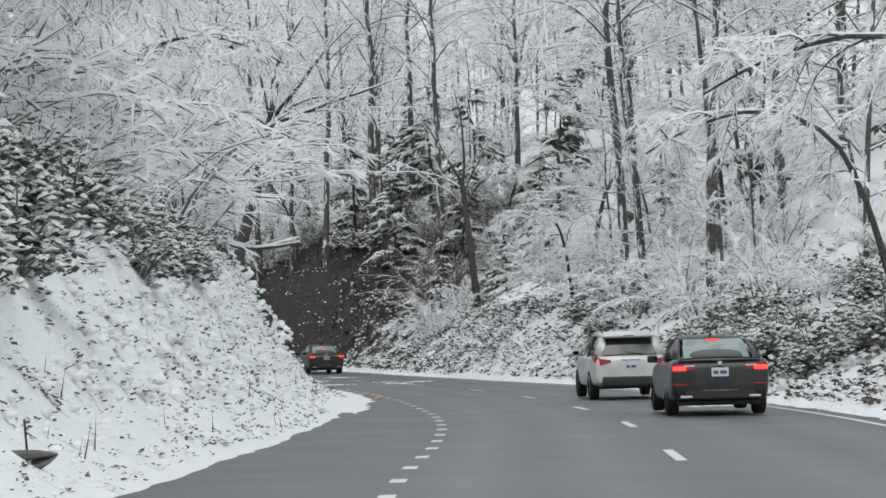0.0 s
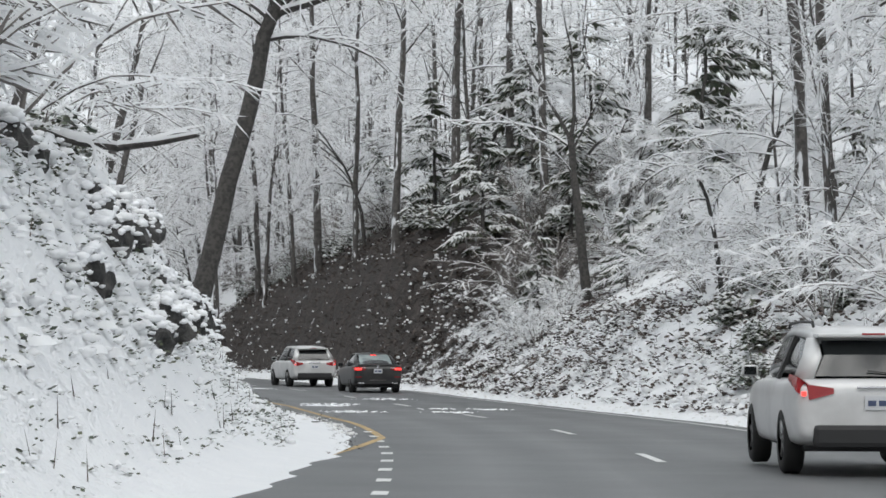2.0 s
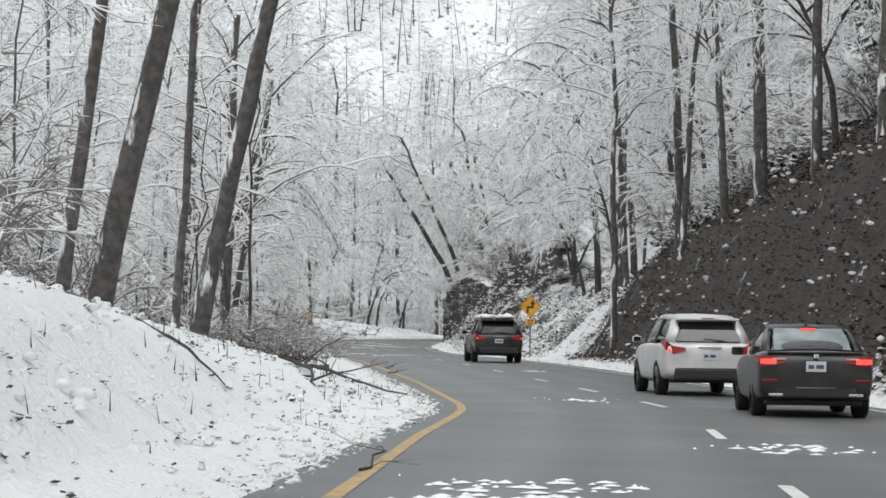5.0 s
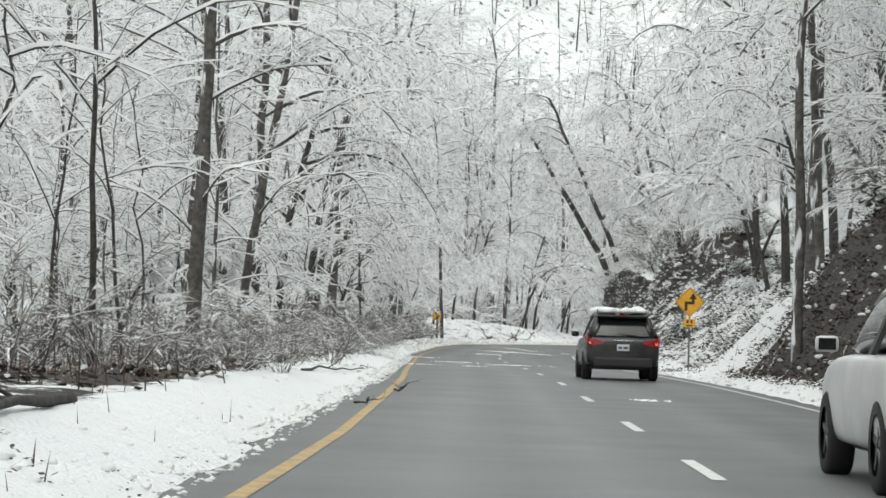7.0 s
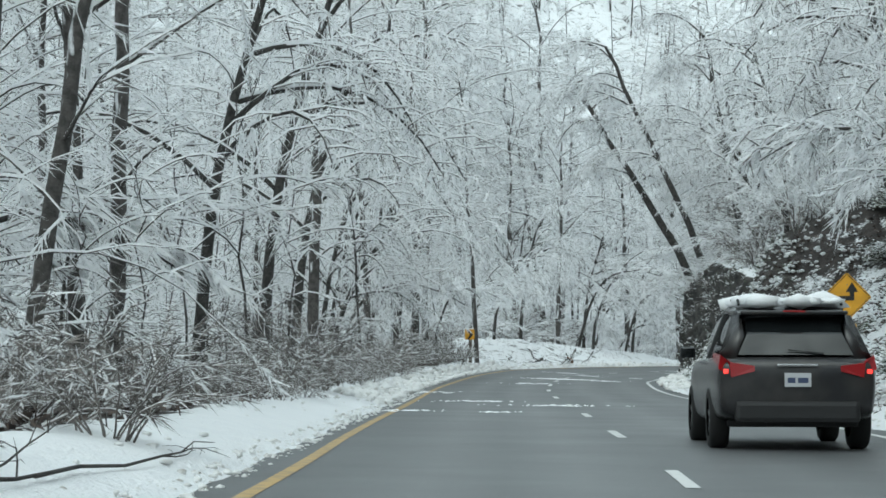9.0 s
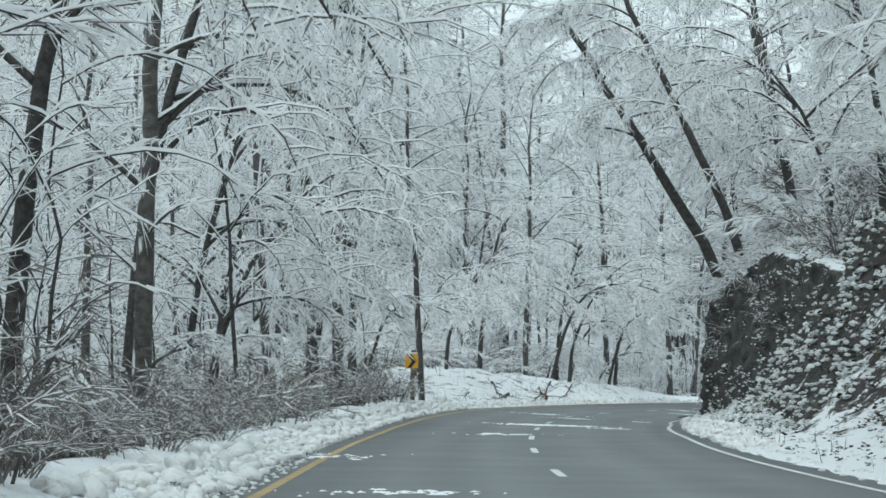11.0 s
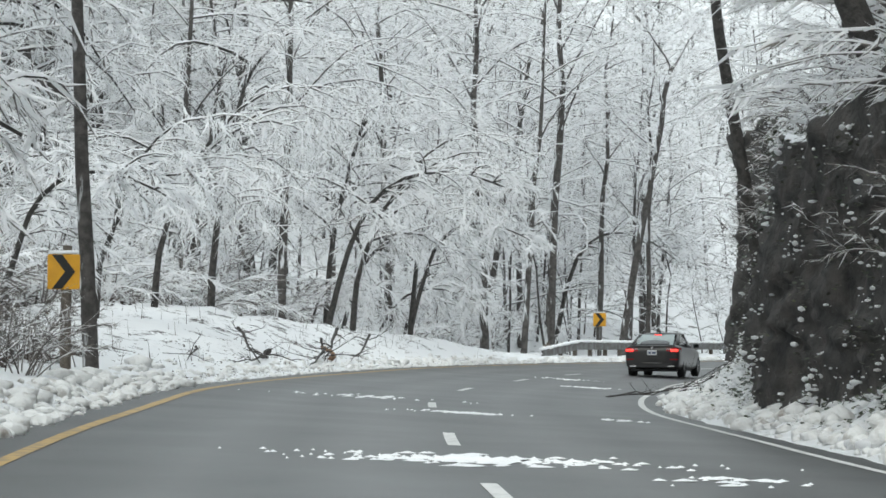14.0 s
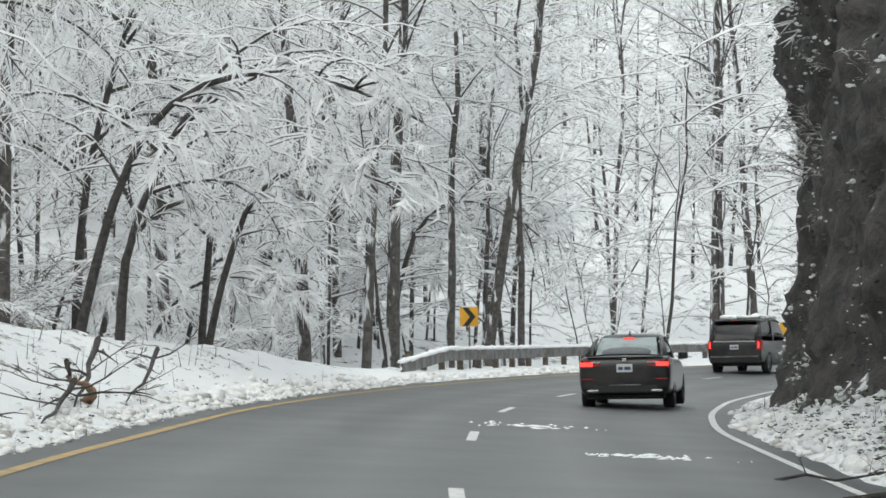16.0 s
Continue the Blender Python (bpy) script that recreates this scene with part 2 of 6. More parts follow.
class Soup:
    """Vertices and faces gathered piece by piece into one mesh."""

    def __init__(self):
        self.v, self.f, self.n = [], [], 0

    def add(self, verts, faces):
        self.v.extend(verts)
        k = self.n
        self.f.extend([tuple(i + k for i in q) for q in faces])
        self.n += len(verts)

    def mesh(self, name, mat, smooth=False):
        me = bpy.data.meshes.new(name)
        me.from_pydata([tuple(map(float, p)) for p in self.v], [], self.f)
        me.materials.append(mat)
        if smooth:
            me.polygons.foreach_set("use_smooth", [True] * len(me.polygons))
        me.update()
        return me


def thing(name, label, category, group="", kind="", at=None):
    ob = tagged(new(name), label, category, group, kind)
    ob.empty_display_size = 0.2
    if at is not None:
        ob.matrix_basis = at
    return ob


def part(name, me, parent, label=""):
    ob = new(name, me)
    ob.parent = parent
    return tagged(ob, label)


def solid(name, bm, mat, parent=None, label="", smooth=False):
    me = bpy.data.meshes.new(name)
    bm.to_mesh(me)
    bm.free()
    me.materials.append(mat)
    if smooth:
        me.polygons.foreach_set("use_smooth", [True] * len(me.polygons))
    ob = new(name, me)
    ob.parent = parent
    return tagged(ob, label)


def box(bm, cx, cy, cz, sx, sy, sz, bevel=0.0, turn=None):
    m = Matrix.Translation((cx, cy, cz)) @ (turn or Matrix.Identity(4)) @ Matrix.Diagonal((sx, sy, sz, 1))
    got = bmesh.ops.create_cube(bm, size=1, matrix=m)
    if bevel:
        es = list({e for v in got["verts"] for e in v.link_edges})
        bmesh.ops.bevel(bm, geom=es, offset=bevel, segments=2, affect="EDGES", profile=0.6)
    return bm


def tube(soup, pts, radii, sides=7, cap=False):
    pts = [Vector(p) for p in pts]
    rings, up = [], Vector((0.3, 0.2, 1)).normalized()
    for i, p in enumerate(pts):
        d = (pts[min(i + 1, len(pts) - 1)] - pts[max(i - 1, 0)]).normalized()
        a = d.cross(up)
        a = a.normalized() if a.length > 1e-3 else Vector((1, 0, 0))
        b = d.cross(a).normalized()
        rings.append([p + (a * math.cos(2 * math.pi * k / sides) + b * math.sin(2 * math.pi * k / sides)) * radii[i] for k in range(sides)])
    v = [q for r in rings for q in r]
    f = [(i * sides + k, i * sides + (k + 1) % sides, (i + 1) * sides + (k + 1) % sides, (i + 1) * sides + k)
         for i in range(len(pts) - 1) for k in range(sides)]
    if cap:
        f.append(tuple(range(sides)))
        f.append(tuple((len(pts) - 1) * sides + k for k in reversed(range(sides))))
    soup.add(v, f)


# ---- the line of the road ----
LINE = [(-2.9, -70), (-1.2, -20)] + [(r[1], r[2]) for r in ROWS if r[0] not in (5.2, 7.3, 8.2, 10.3)] + [
    (-57.14, 259.3), (-58.6, 266.0), (-59.9, 274.0), (-60.9, 283.0), (-61.8, 291.0), (-62.2, 300.0), (-62.1, 310.0), (-61.1, 322.0), (-59.2, 335.0),
    (-56.0, 347.0), (-50.5, 358.0), (-42.0, 367.0), (-30.0, 374.0), (-12.0, 380.0), (20.0, 386.0)]
LEVEL = [(-70, 0.0)] + [(r[2], r[3] - 1.138) for r in ROWS] + [(277, -0.11), (295, -0.05), (335, -0.03), (390, 0.2)]
# the road tips down to the right round the bend
BANK = [(-70, 0.0), (232, 0.008), (253, 0.049), (262, 0.055), (285, 0.06), (390, 0.06)]


def lay_line():
    p = np.array(LINE, float)
    s = np.r_[0, np.cumsum(np.hypot(*np.diff(p, axis=0).T))]
    fine = np.arange(0, s[-1], 1.0)
    x, y = np.interp(fine, s, p[:, 0]), np.interp(fine, s, p[:, 1])
    k = np.hanning(13)
    k /= k.sum()
    pad = 6
    sx = np.convolve(np.r_[2 * x[0] - x[pad:0:-1], x, 2 * x[-1] - x[-2:-pad - 2:-1]], k, "valid")
    sy = np.convolve(np.r_[2 * y[0] - y[pad:0:-1], y, 2 * y[-1] - y[-2:-pad - 2:-1]], k, "valid")
    lv = np.array(LEVEL)
    mono = np.maximum.accumulate(sy)
    z = np.interp(mono, lv[:, 0], lv[:, 1])
    z = np.convolve(np.r_[[z[0]] * 10, z, [z[-1]] * 10], np.ones(21) / 21, "valid")
    tx, ty = np.gradient(sx), np.gradient(sy)
    t = np.hypot(tx, ty)
    bk = np.array(BANK)
    return sx, sy, z, tx / t, ty / t, np.interp(mono, bk[:, 0], bk[:, 1])


LX, LY, LZ, TX, TY, TIP = lay_line()
COUNT = len(LX)


def along(y):
    """The station of the road (in metres from its start) at which it has reached y."""
    return float(np.interp(y, LY[:int(np.argmax(LY > 365))], np.arange(int(np.argmax(LY > 365)))))


def station(s):
    i = np.arange(COUNT)
    return [float(np.interp(s, i, a)) for a in (LX, LY, LZ, TX, TY)]


def on_road(s, off, up=0.0):
    x, y, z, tx, ty = station(s)
    tip = float(np.interp(s, np.arange(COUNT), TIP))
    return Vector((x + ty * off, y - tx * off, z + up - tip * min(max(off, -6.0), 7.0)))


def heading(s):
    _, _, _, tx, ty = station(s)
    return math.degrees(math.atan2(-tx, ty))


# ---- the lie of the land: heights over the road, by distance from the driven line ----
LEFT_AT = [-2.3, -2.8, -3.6, -4.2, -5, -6.5, -8.5, -11, -15, -22, -35, -60, -110]
LEFT = {
    -70: [-.1, -.1, -.1, .12, .5, 2.0, 3.8, 5, 6.5, 8, 11, 16, 34],
    46: [-.1, -.1, -.05, .14, .7, 2.9, 4.6, 5.6, 7, 8.5, 11, 16, 34],
    60: [-.1, -.02, .08, .3, 1.3, 3.8, 5.0, 5.8, 7, 8.5, 11, 16, 34],
    72: [-.05, .08, .2, .55, 1.7, 4.1, 5.2, 6.0, 7.2, 8.5, 11, 16, 34],
    82: [-.05, .08, .25, .6, 1.7, 3.6, 4.5, 5.2, 6.2, 7, 8, 13, 32],
    93: [-.05, .08, .25, .8, 1.7, 2.4, 2.8, 3, 3, 2.8, 3, 10, 30],
    105: [-.05, .08, .25, .7, 1.4, 1.9, 2.2, 2.3, 2, 1.5, 2, 9, 30],
    120: [-.05, .08, .2, .4, .7, 1.2, 1.7, 1.9, 1.5, .8, 1, 8, 30],
    140: [-.05, .08, .25, .35, .4, .35, .2, -.3, -1, -1.2, .5, 9, 40],
    165: [-.05, .1, .28, .35, .3, -.1, -.6, -1, -1.6, -1.5, .5, 10, 46],
    250: [-.1, .0, .25, .35, .25, -.1, -.6, -1, -1.3, -.8, 2, 14, 58],
    270: [-.1, .05, .25, .35, .5, .6, .6, .4, 0, 0, 3, 17, 66],
    286: [-.1, .0, .2, .35, .6, 1.1, 1.45, 1.5, 1.2, 1.4, 4, 19, 70],
    306: [-.1, .0, .15, .3, .6, .9, 1.0, .9, .7, 1.2, 4, 20, 72],
    322: [-.1, .0, .1, .15, .1, -.3, -.6, -.6, 0, 1.5, 5, 21, 74],
}
RIGHT_AT = [5.5, 6.0, 6.6, 7.4, 8.5, 10, 12, 15, 20, 30, 50, 110]
RIGHT = {
    -70: [-.05, .05, .1, .3, .8, 1.5, 2.3, 3.5, 6, 11, 20, 44],
    60: [-.05, .05, .1, .3, .8, 1.5, 2.3, 3.5, 6, 11, 20, 44],
    100: [-.05, .08, .2, .6, 1.3, 2.3, 3.2, 4.5, 7.5, 13, 22, 46],
    122: [-.05, .08, .3, .9, 1.7, 2.6, 3.4, 4.8, 7.5, 13, 23, 48],
    131: [-.05, .08, .5, 1.8, 3.6, 5.0, 6.2, 7.8, 10.5, 15, 24, 48],
    138: [-.05, .08, .6, 2.6, 5.6, 7.2, 8.4, 9.8, 12, 16, 25, 50],
    147: [-.05, .08, .6, 2.4, 5.0, 6.6, 7.6, 8.8, 11, 15, 24, 48],
    157: [-.05, .08, .5, 2.2, 4.6, 5.9, 6.9, 8, 10, 14, 23, 48],
    167: [-.05, .08, .4, 1.8, 3.8, 5.0, 6.0, 7.2, 9.5, 14, 23, 46],
    178: [-.05, .06, .25, 1.0, 2.4, 3.5, 4.4, 5.6, 8, 12, 21, 44],
    195: [-.05, .02, .0, -.1, .1, 1, 2.4, 4.2, 7, 12, 21, 44],
    222: [-.05, .05, .1, .2, .5, 1.4, 3, 5, 8, 13, 22, 44],
    234: [-.05, .1, .3, .9, 3, 5.5, 6.6, 8, 10, 14, 22, 44],
    300: [-.05, .1, .3, .9, 3, 5.0, 6.0, 7, 9, 12, 18, 34],
    308: [-.05, .1, .3, .6, 1, 1.5, 2, 3, 5, 8, 12, 20],
}
BARE_RIGHT = {-70: .4, 60: .45, 95: .5, 108: .6, 121: .66, 127: .82, 132: 1.0, 168: .98, 178: .6, 195: .45, 222: .62, 230: .95, 236: 1.15, 302: 1.1, 310: .5}


def table_at(rows, s):
    y = float(np.interp(s, np.arange(COUNT), LY))
    ks = sorted(rows)
    j = min(max(int(np.searchsorted(ks, y)), 1), len(ks) - 1)
    u = min(max((y - ks[j - 1]) / (ks[j] - ks[j - 1]), 0), 1)
    u = u * u * (3 - 2 * u)
    return (1 - u) * np.array(rows[ks[j - 1]], float) + u * np.array(rows[ks[j]], float)


def land(s, off):
    """Height of the snow or earth over the road."""
    if off <= LEFT_AT[0]:
        h = np.interp(-off, [-a for a in LEFT_AT], table_at(LEFT, s))
        far = min(max((-off - 3.2) / 6, 0), 1)
    elif off >= RIGHT_AT[0]:
        h = np.interp(off, RIGHT_AT, table_at(RIGHT, s))
        far = min(max((off - 6.2) / 6, 0), 1)
    else:
        return -0.12
    x, y, z, tx, ty = station(s)
    p = Vector((x + ty * off, y - tx * off, 0))
    w = noise.noise(p * 0.23) * 0.5 * far + noise.noise(p * 0.9) * 0.2 * far + noise.noise(p * 2.3) * (0.045 + 0.05 * far)
    if off < -4.4 and 58 < y < 96:
        # broken rock under the snow
        w += (abs(noise.noise(p * 1.1)) * .9 + noise.noise(p * 2.9) * .18 - .2) * min((-off - 4.4) / .8, 1) * min((y - 58) / 8, (96 - y) / 8, 1)
    return float(h + w)


SHRINK = np.interp(np.arange(COUNT), [along(300), along(345), COUNT], [1, 0.35, 0.25])


def place_of(s, off):
    k = float(np.interp(s, np.arange(COUNT), SHRINK)) if off > 14 else 1.0
    o = off if off <= 14 else 14 + (off - 14) * k
    p = on_road(s, o)
    p.z += land(s, off)
    return p


def find(x, y):
    """Station and offset of a place on the map."""
    d = (LX - x) ** 2 + (LY - y) ** 2
    i = int(np.argmin(d))
    return i + (x - LX[i]) * TX[i] + (y - LY[i]) * TY[i], float((x - LX[i]) * TY[i] - (y - LY[i]) * TX[i])


def ground_at(x, y):
    s, off = find(x, y)
    return on_road(s, off).z + max(land(s, off), 0.0 if -2.3 < off < 5.5 else -9)


def build_ground():
    offs = sorted(set([-110, -90, -75, -60, -48, -40, -35, -30, -26, -22, -19, -17, -15, -13.5, -12, -11, -10, -9.2, -8.5, -7.8, -7.2, -6.5, -6, -5.5, -5,
                       -4.6, -4.2, -3.9, -3.6, -3.3, -3.05, -2.8, -2.55, -2.3, 1.5, 5.5, 5.75, 6, 6.3, 6.6, 7, 7.4, 7.9, 8.5, 9.2, 10, 11, 12, 13.4, 15, 17, 20, 24, 30,
                       38, 50, 70, 110]))
    v, bare = [], []
    br = sorted(BARE_RIGHT.items())
    for s in range(COUNT):
        y = LY[s]
        bright = float(np.interp(y, [a for a, _ in br], [b for _, b in br]))
        for o in offs:
            v.append(tuple(place_of(s, o)))
            if o > 5.5:
                w = min(max((o - (6.0 if 124 < y < 172 else 6.3)) / (.7 if 124 < y < 172 else 1.2), 0), 1)
                bare.append(bright * w + 0.3 * (1 - w) if o < 13.5 else min(bright, .62))
            else:
                bare.append(0.45 if (o < -5.5 and y < 92) else 0.42 + (.20 + .26 * min(max((264 - y) / 14, 0), 1) * min(max((21 + o) / 8, 0), 1)) * min(max((y - 126) / 18, 0), 1) * min(max((-o - 3.9) / .7, 0), 1) )
    c = len(offs)
    f = [(i * c + j, i * c + j + 1, (i + 1) * c + j + 1, (i + 1) * c + j) for i in range(COUNT - 1) for j in range(c - 1)]
    me = bpy.data.meshes.new("ground")
    me.from_pydata(v, [], f)
    me.attributes.new("bare", "FLOAT", "POINT").data.foreach_set("value", bare)
    me.materials.append(GROUND)
    me.polygons.foreach_set("use_smooth", [True] * len(me.polygons))
    tagged(new("ground", me), "snow-covered roadside ground with bare earth banks", "ground", kind="structure")


def build_far_ground():
    """The land out to the horizon, under and beyond the modelled valley."""
    bm = bmesh.new()
    bmesh.ops.create_grid(bm, x_segments=30, y_segments=30, size=2500, matrix=Matrix.Translation((0, 150, -14)))
    solid("distant_ground", bm, SNOW)
    tagged(bpy.data.objects["distant_ground"], "snowy land stretching out to the horizon", "ground", kind="structure")


def build_road():
    offs = [-4.4, -3.4, -2.5, -2.0, -1.5, -1.05, -.7, -.3, 0, .3, .7, 1.05, 1.58, 2.2, 2.7, 3.1, 3.5, 3.9, 4.3, 4.7, 5.3, 5.8, 6.3]
    track = {-.7: 1.0, .7: 1.0, -1.05: .5, 1.05: .5, -.3: .4, .3: .4, 2.7: 1, 4.3: 1, 2.2: .3, 4.7: .4, 3.1: .5, 3.9: .5}
    v, a = [], []
    for s in range(COUNT):
        for o in offs:
            v.append(tuple(on_road(s, o)))
            a.append(track.get(o, 0.0))
    c = len(offs)
    f = [(i * c + j, i * c + j + 1, (i + 1) * c + j + 1, (i + 1) * c + j) for i in range(COUNT - 1) for j in range(c - 1)]
    me = bpy.data.meshes.new("road")
    me.from_pydata(v, [], f)
    me.attributes.new("across", "FLOAT", "POINT").data.foreach_set("value", a)
    me.materials.append(ASPHALT)
    return tagged(new("road", me), "wet dark asphalt two-lane mountain road", "road", kind="structure")


def stripe(s0, s1, o0, o1, width, up=0.006, step=1.0):
    """A painted stripe from station s0 to s1 whose offset goes from o0 to o1."""
    n = max(2, int((s1 - s0) / step) + 1)
    v = []
    for i in range(n):
        u = i / (n - 1)
        s, o = s0 + (s1 - s0) * u, o0 + (o1 - o0) * u
        v += [tuple(on_road(s, o - width / 2, up)), tuple(on_road(s, o + width / 2, up))]
    me = bpy.data.meshes.new("stripe")
    me.from_pydata(v, [], [(2 * i, 2 * i + 1, 2 * i + 3, 2 * i + 2) for i in range(n - 1)])
    return me


def build_markings(road):
    def paint(name, me, mat, label):
        me.materials.append(mat)
        tagged(part(name, me, road), label)

    for y in (3.6, 15.8, 28.0, 40.3, 52.6, 65.7, 78, 90, 101.8, 114, 126.3, 135.2, 144, 155.2, 166.4, 177.8, 188.6, 198.2, 209.3, 220.6, 229.6, 238.4, 247, 259.2, 272,
              284.8, 297, 309, 321, 333, 345):
        s = along(y) - 1.5
        paint("lane_dash", stripe(s, s + 3.05, 1.58, 1.58, 0.13), PAINT_WHITE, "white painted lane dash")
    for k in range(-6, 21):
        s = along(23.5) + 2.72 * k
        y = float(np.interp(s, np.arange(COUNT), LY))
        o = float(np.interp(y, [0, 32, 62, 75], [-1.38, -1.36, -1.92, -2.05]))
        paint("bay_dash", stripe(s - .35, s + .35, o, o, 0.16), PAINT_WHITE, "short white dash of a dotted line")
    paint("edge_line_white", stripe(2, COUNT - 5, 5.25, 5.25, 0.12), PAINT_WHITE, "worn white edge line")
    ys, os_ = [74, 88, 100, 112, 130, 140, 155, 175, 200, 360], [-1.95, -2.0, -1.82, -2.02, -1.98, -1.85, -1.9, -2.08, -2.13, -2.15]
    rails = []
    for s in np.arange(along(74), along(360), 1.0):
        o = float(np.interp(np.interp(s, np.arange(COUNT), LY), ys, os_))
        rails += [tuple(on_road(s, o - .07, .006)), tuple(on_road(s, o + .07, .006))]
    yel = bpy.data.meshes.new("stripe")
    yel.from_pydata(rails, [], [(2 * i, 2 * i + 1, 2 * i + 3, 2 * i + 2) for i in range(len(rails) // 2 - 1)])
    paint("edge_line_yellow", yel, PAINT_YELLOW, "worn yellow edge line")
    nose = stripe(along(60), along(74), -3.4, -1.95, 0.14)
    paint("edge_line_nose", nose, PAINT_YELLOW, "yellow line round the end of the median")


build_ground()
build_far_ground()
road = build_road()
build_markings(road)

# ---- trees and shrubs ----


class Plant:
    """Wood, thin twigs and the snow lying on them, gathered as three meshes."""

    def __init__(self, seed):
        self.wood, self.twigs, self.snow = Soup(), Soup(), Soup()
        self.rng = random.Random(seed)
        self.dry = 0.0
        self.stems = Soup()
        self.split = False

    def limb(self, pts, r0, r1, sides=6, snow=0.0, trunk=False):
        n = len(pts)
        tube(self.stems if self.split and not trunk else self.wood, pts, [r0 + (r1 - r0) * i / (n - 1) for i in range(n)], sides)
        if snow:
            self.ridge(pts, snow, r0, r1)

    def ridge(self, pts, w, r0, r1):
        """A crest of snow along the top of a bough."""
        v, n = [], len(pts)
        for i, p in enumerate(pts):
            d = (pts[min(i + 1, n - 1)] - pts[max(i - 1, 0)])
            a = Vector((d.y, -d.x, 0))
            a = a.normalized() if a.length > 1e-4 else Vector((1, 0, 0))
            r = r0 + (r1 - r0) * i / (n - 1)
            flat = math.hypot(d.x, d.y) / max(d.length, 1e-5)
            k = max(w * (1 - 0.5 * i / (n - 1)), r * 0.9) * (0.7 + 0.6 * self.rng.random()) * (.15 + .85 * flat)
            v += [p + a * k * .5 + Vector((0, 0, r * .3)), p + Vector((0, 0, r + k * 0.75 * flat)), p - a * k * .5 + Vector((0, 0, r * .3))]
        f = []
        for i in range(n - 1):
            f += [(3 * i, 3 * i + 1, 3 * i + 4, 3 * i + 3), (3 * i + 1, 3 * i + 2, 3 * i + 5, 3 * i + 4)]
        self.snow.add(v, f)

    def ribbon(self, pts, r):
        """The bark of a thin shoot, under its snow."""
        n = len(pts)
        v = []
        for i, p in enumerate(pts):
            k = r * (1 - .7 * i / (n - 1))
            v += [p + Vector((0, 0, k * .3)), p - Vector((0, 0, k * 1.5))]
        self.twigs.add(v, [(2 * i, 2 * i + 1, 2 * i + 3, 2 * i + 2) for i in range(n - 1)])

    def twig(self, p, d, length, w):
        """One thin twig: its load of snow, and the bark that shows below."""
        rng = self.rng
        side = Vector((d.y, -d.x, 0))
        side = side.normalized() if side.length > 1e-4 else Vector((1, 0, 0))
        a = rng.uniform(.15, 1.25) * rng.choice((-1, 1))
        e = (side * math.cos(a) + Vector((0, 0, math.sin(a)))) * (w * .62)
        t = p + d * length
        if rng.random() < self.dry:
            self.twigs.add([p + e * .4, p - e * .4, t], [(0, 1, 2)])
            return
        self.snow.add([p + e, p - e * .8, t], [(0, 1, 2)])
        if rng.random() < .2:
            low = Vector((0, 0, w * .5))
            self.twigs.add([p - low + side * w * .3, p - low * 1.9 - side * w * .3, t - low * .3], [(0, 1, 2)])

    def spray(self, pts, count, length, w, fan=1.1):
        """Twigs fanned out along a branch, sagging a little."""
        rng, n = self.rng, len(pts) - 1
        for _ in range(count):
            x = min((.08 + .92 * rng.random() ** .8) * n, n - .001)
            i = int(x)
            q = pts[i].lerp(pts[i + 1], x - i)
            d0 = (pts[i + 1] - pts[i]).normalized()
            a = rng.uniform(-fan, fan)
            c, s = math.cos(a), math.sin(a)
            e = Vector((d0.x * c - d0.y * s, d0.x * s + d0.y * c, d0.z * .6 + rng.uniform(-.95, .28))).normalized()
            self.twig(q, e, length * rng.uniform(.4, 1.35), w * rng.uniform(.55, 1.35))

    def arc(self, start, azim, elev, length, droop, n, wob=.16):
        rng = self.rng
        d, p = Vector((math.cos(azim) * math.cos(elev), math.sin(azim) * math.cos(elev), math.sin(elev))), start.copy()
        pts = [p.copy()]
        for i in range(n):
            p = p + d * (length / n)
            pts.append(p.copy())
            d = (d + Vector((rng.uniform(-wob, wob), rng.uniform(-wob, wob), -droop * (0.4 + 1.2 * i / n) + rng.uniform(-wob, wob) * .7))).normalized()
        return pts

    def bough(self, start, azim, elev, length, r, droop, twigs, twig_len, twig_w, snow=0.05, shoots=5):
        """A limb that arches over, with side shoots and their twigs."""
        rng = self.rng
        pts = self.arc(start, azim, elev, length, droop, 6)
        self.limb(pts, r, max(r * .22, .008), 3, snow * 1.4)
        self.spray(pts, twigs // 3, twig_len, twig_w)
        for k in range(shoots):
            x = (.2 + .78 * (k + rng.random()) / shoots) * 6
            i = min(int(x), 5)
            q = pts[i].lerp(pts[i + 1], x - i)
            d0 = (pts[i + 1] - pts[i]).normalized()
            az = math.atan2(d0.y, d0.x) + rng.choice((-1, 1)) * rng.uniform(.35, 1.15)
            sub = self.arc(q, az, math.asin(max(-.9, min(.9, d0.z))) + rng.uniform(-.2, .55), length * rng.uniform(.28, .55), droop * 2.0, 2, .22)
            self.ribbon(sub, max(r * .4, .012))
            self.ridge(sub, snow * 1.15, .012, .006)
            self.spray(sub, twigs, twig_len * .85, twig_w)
        return pts

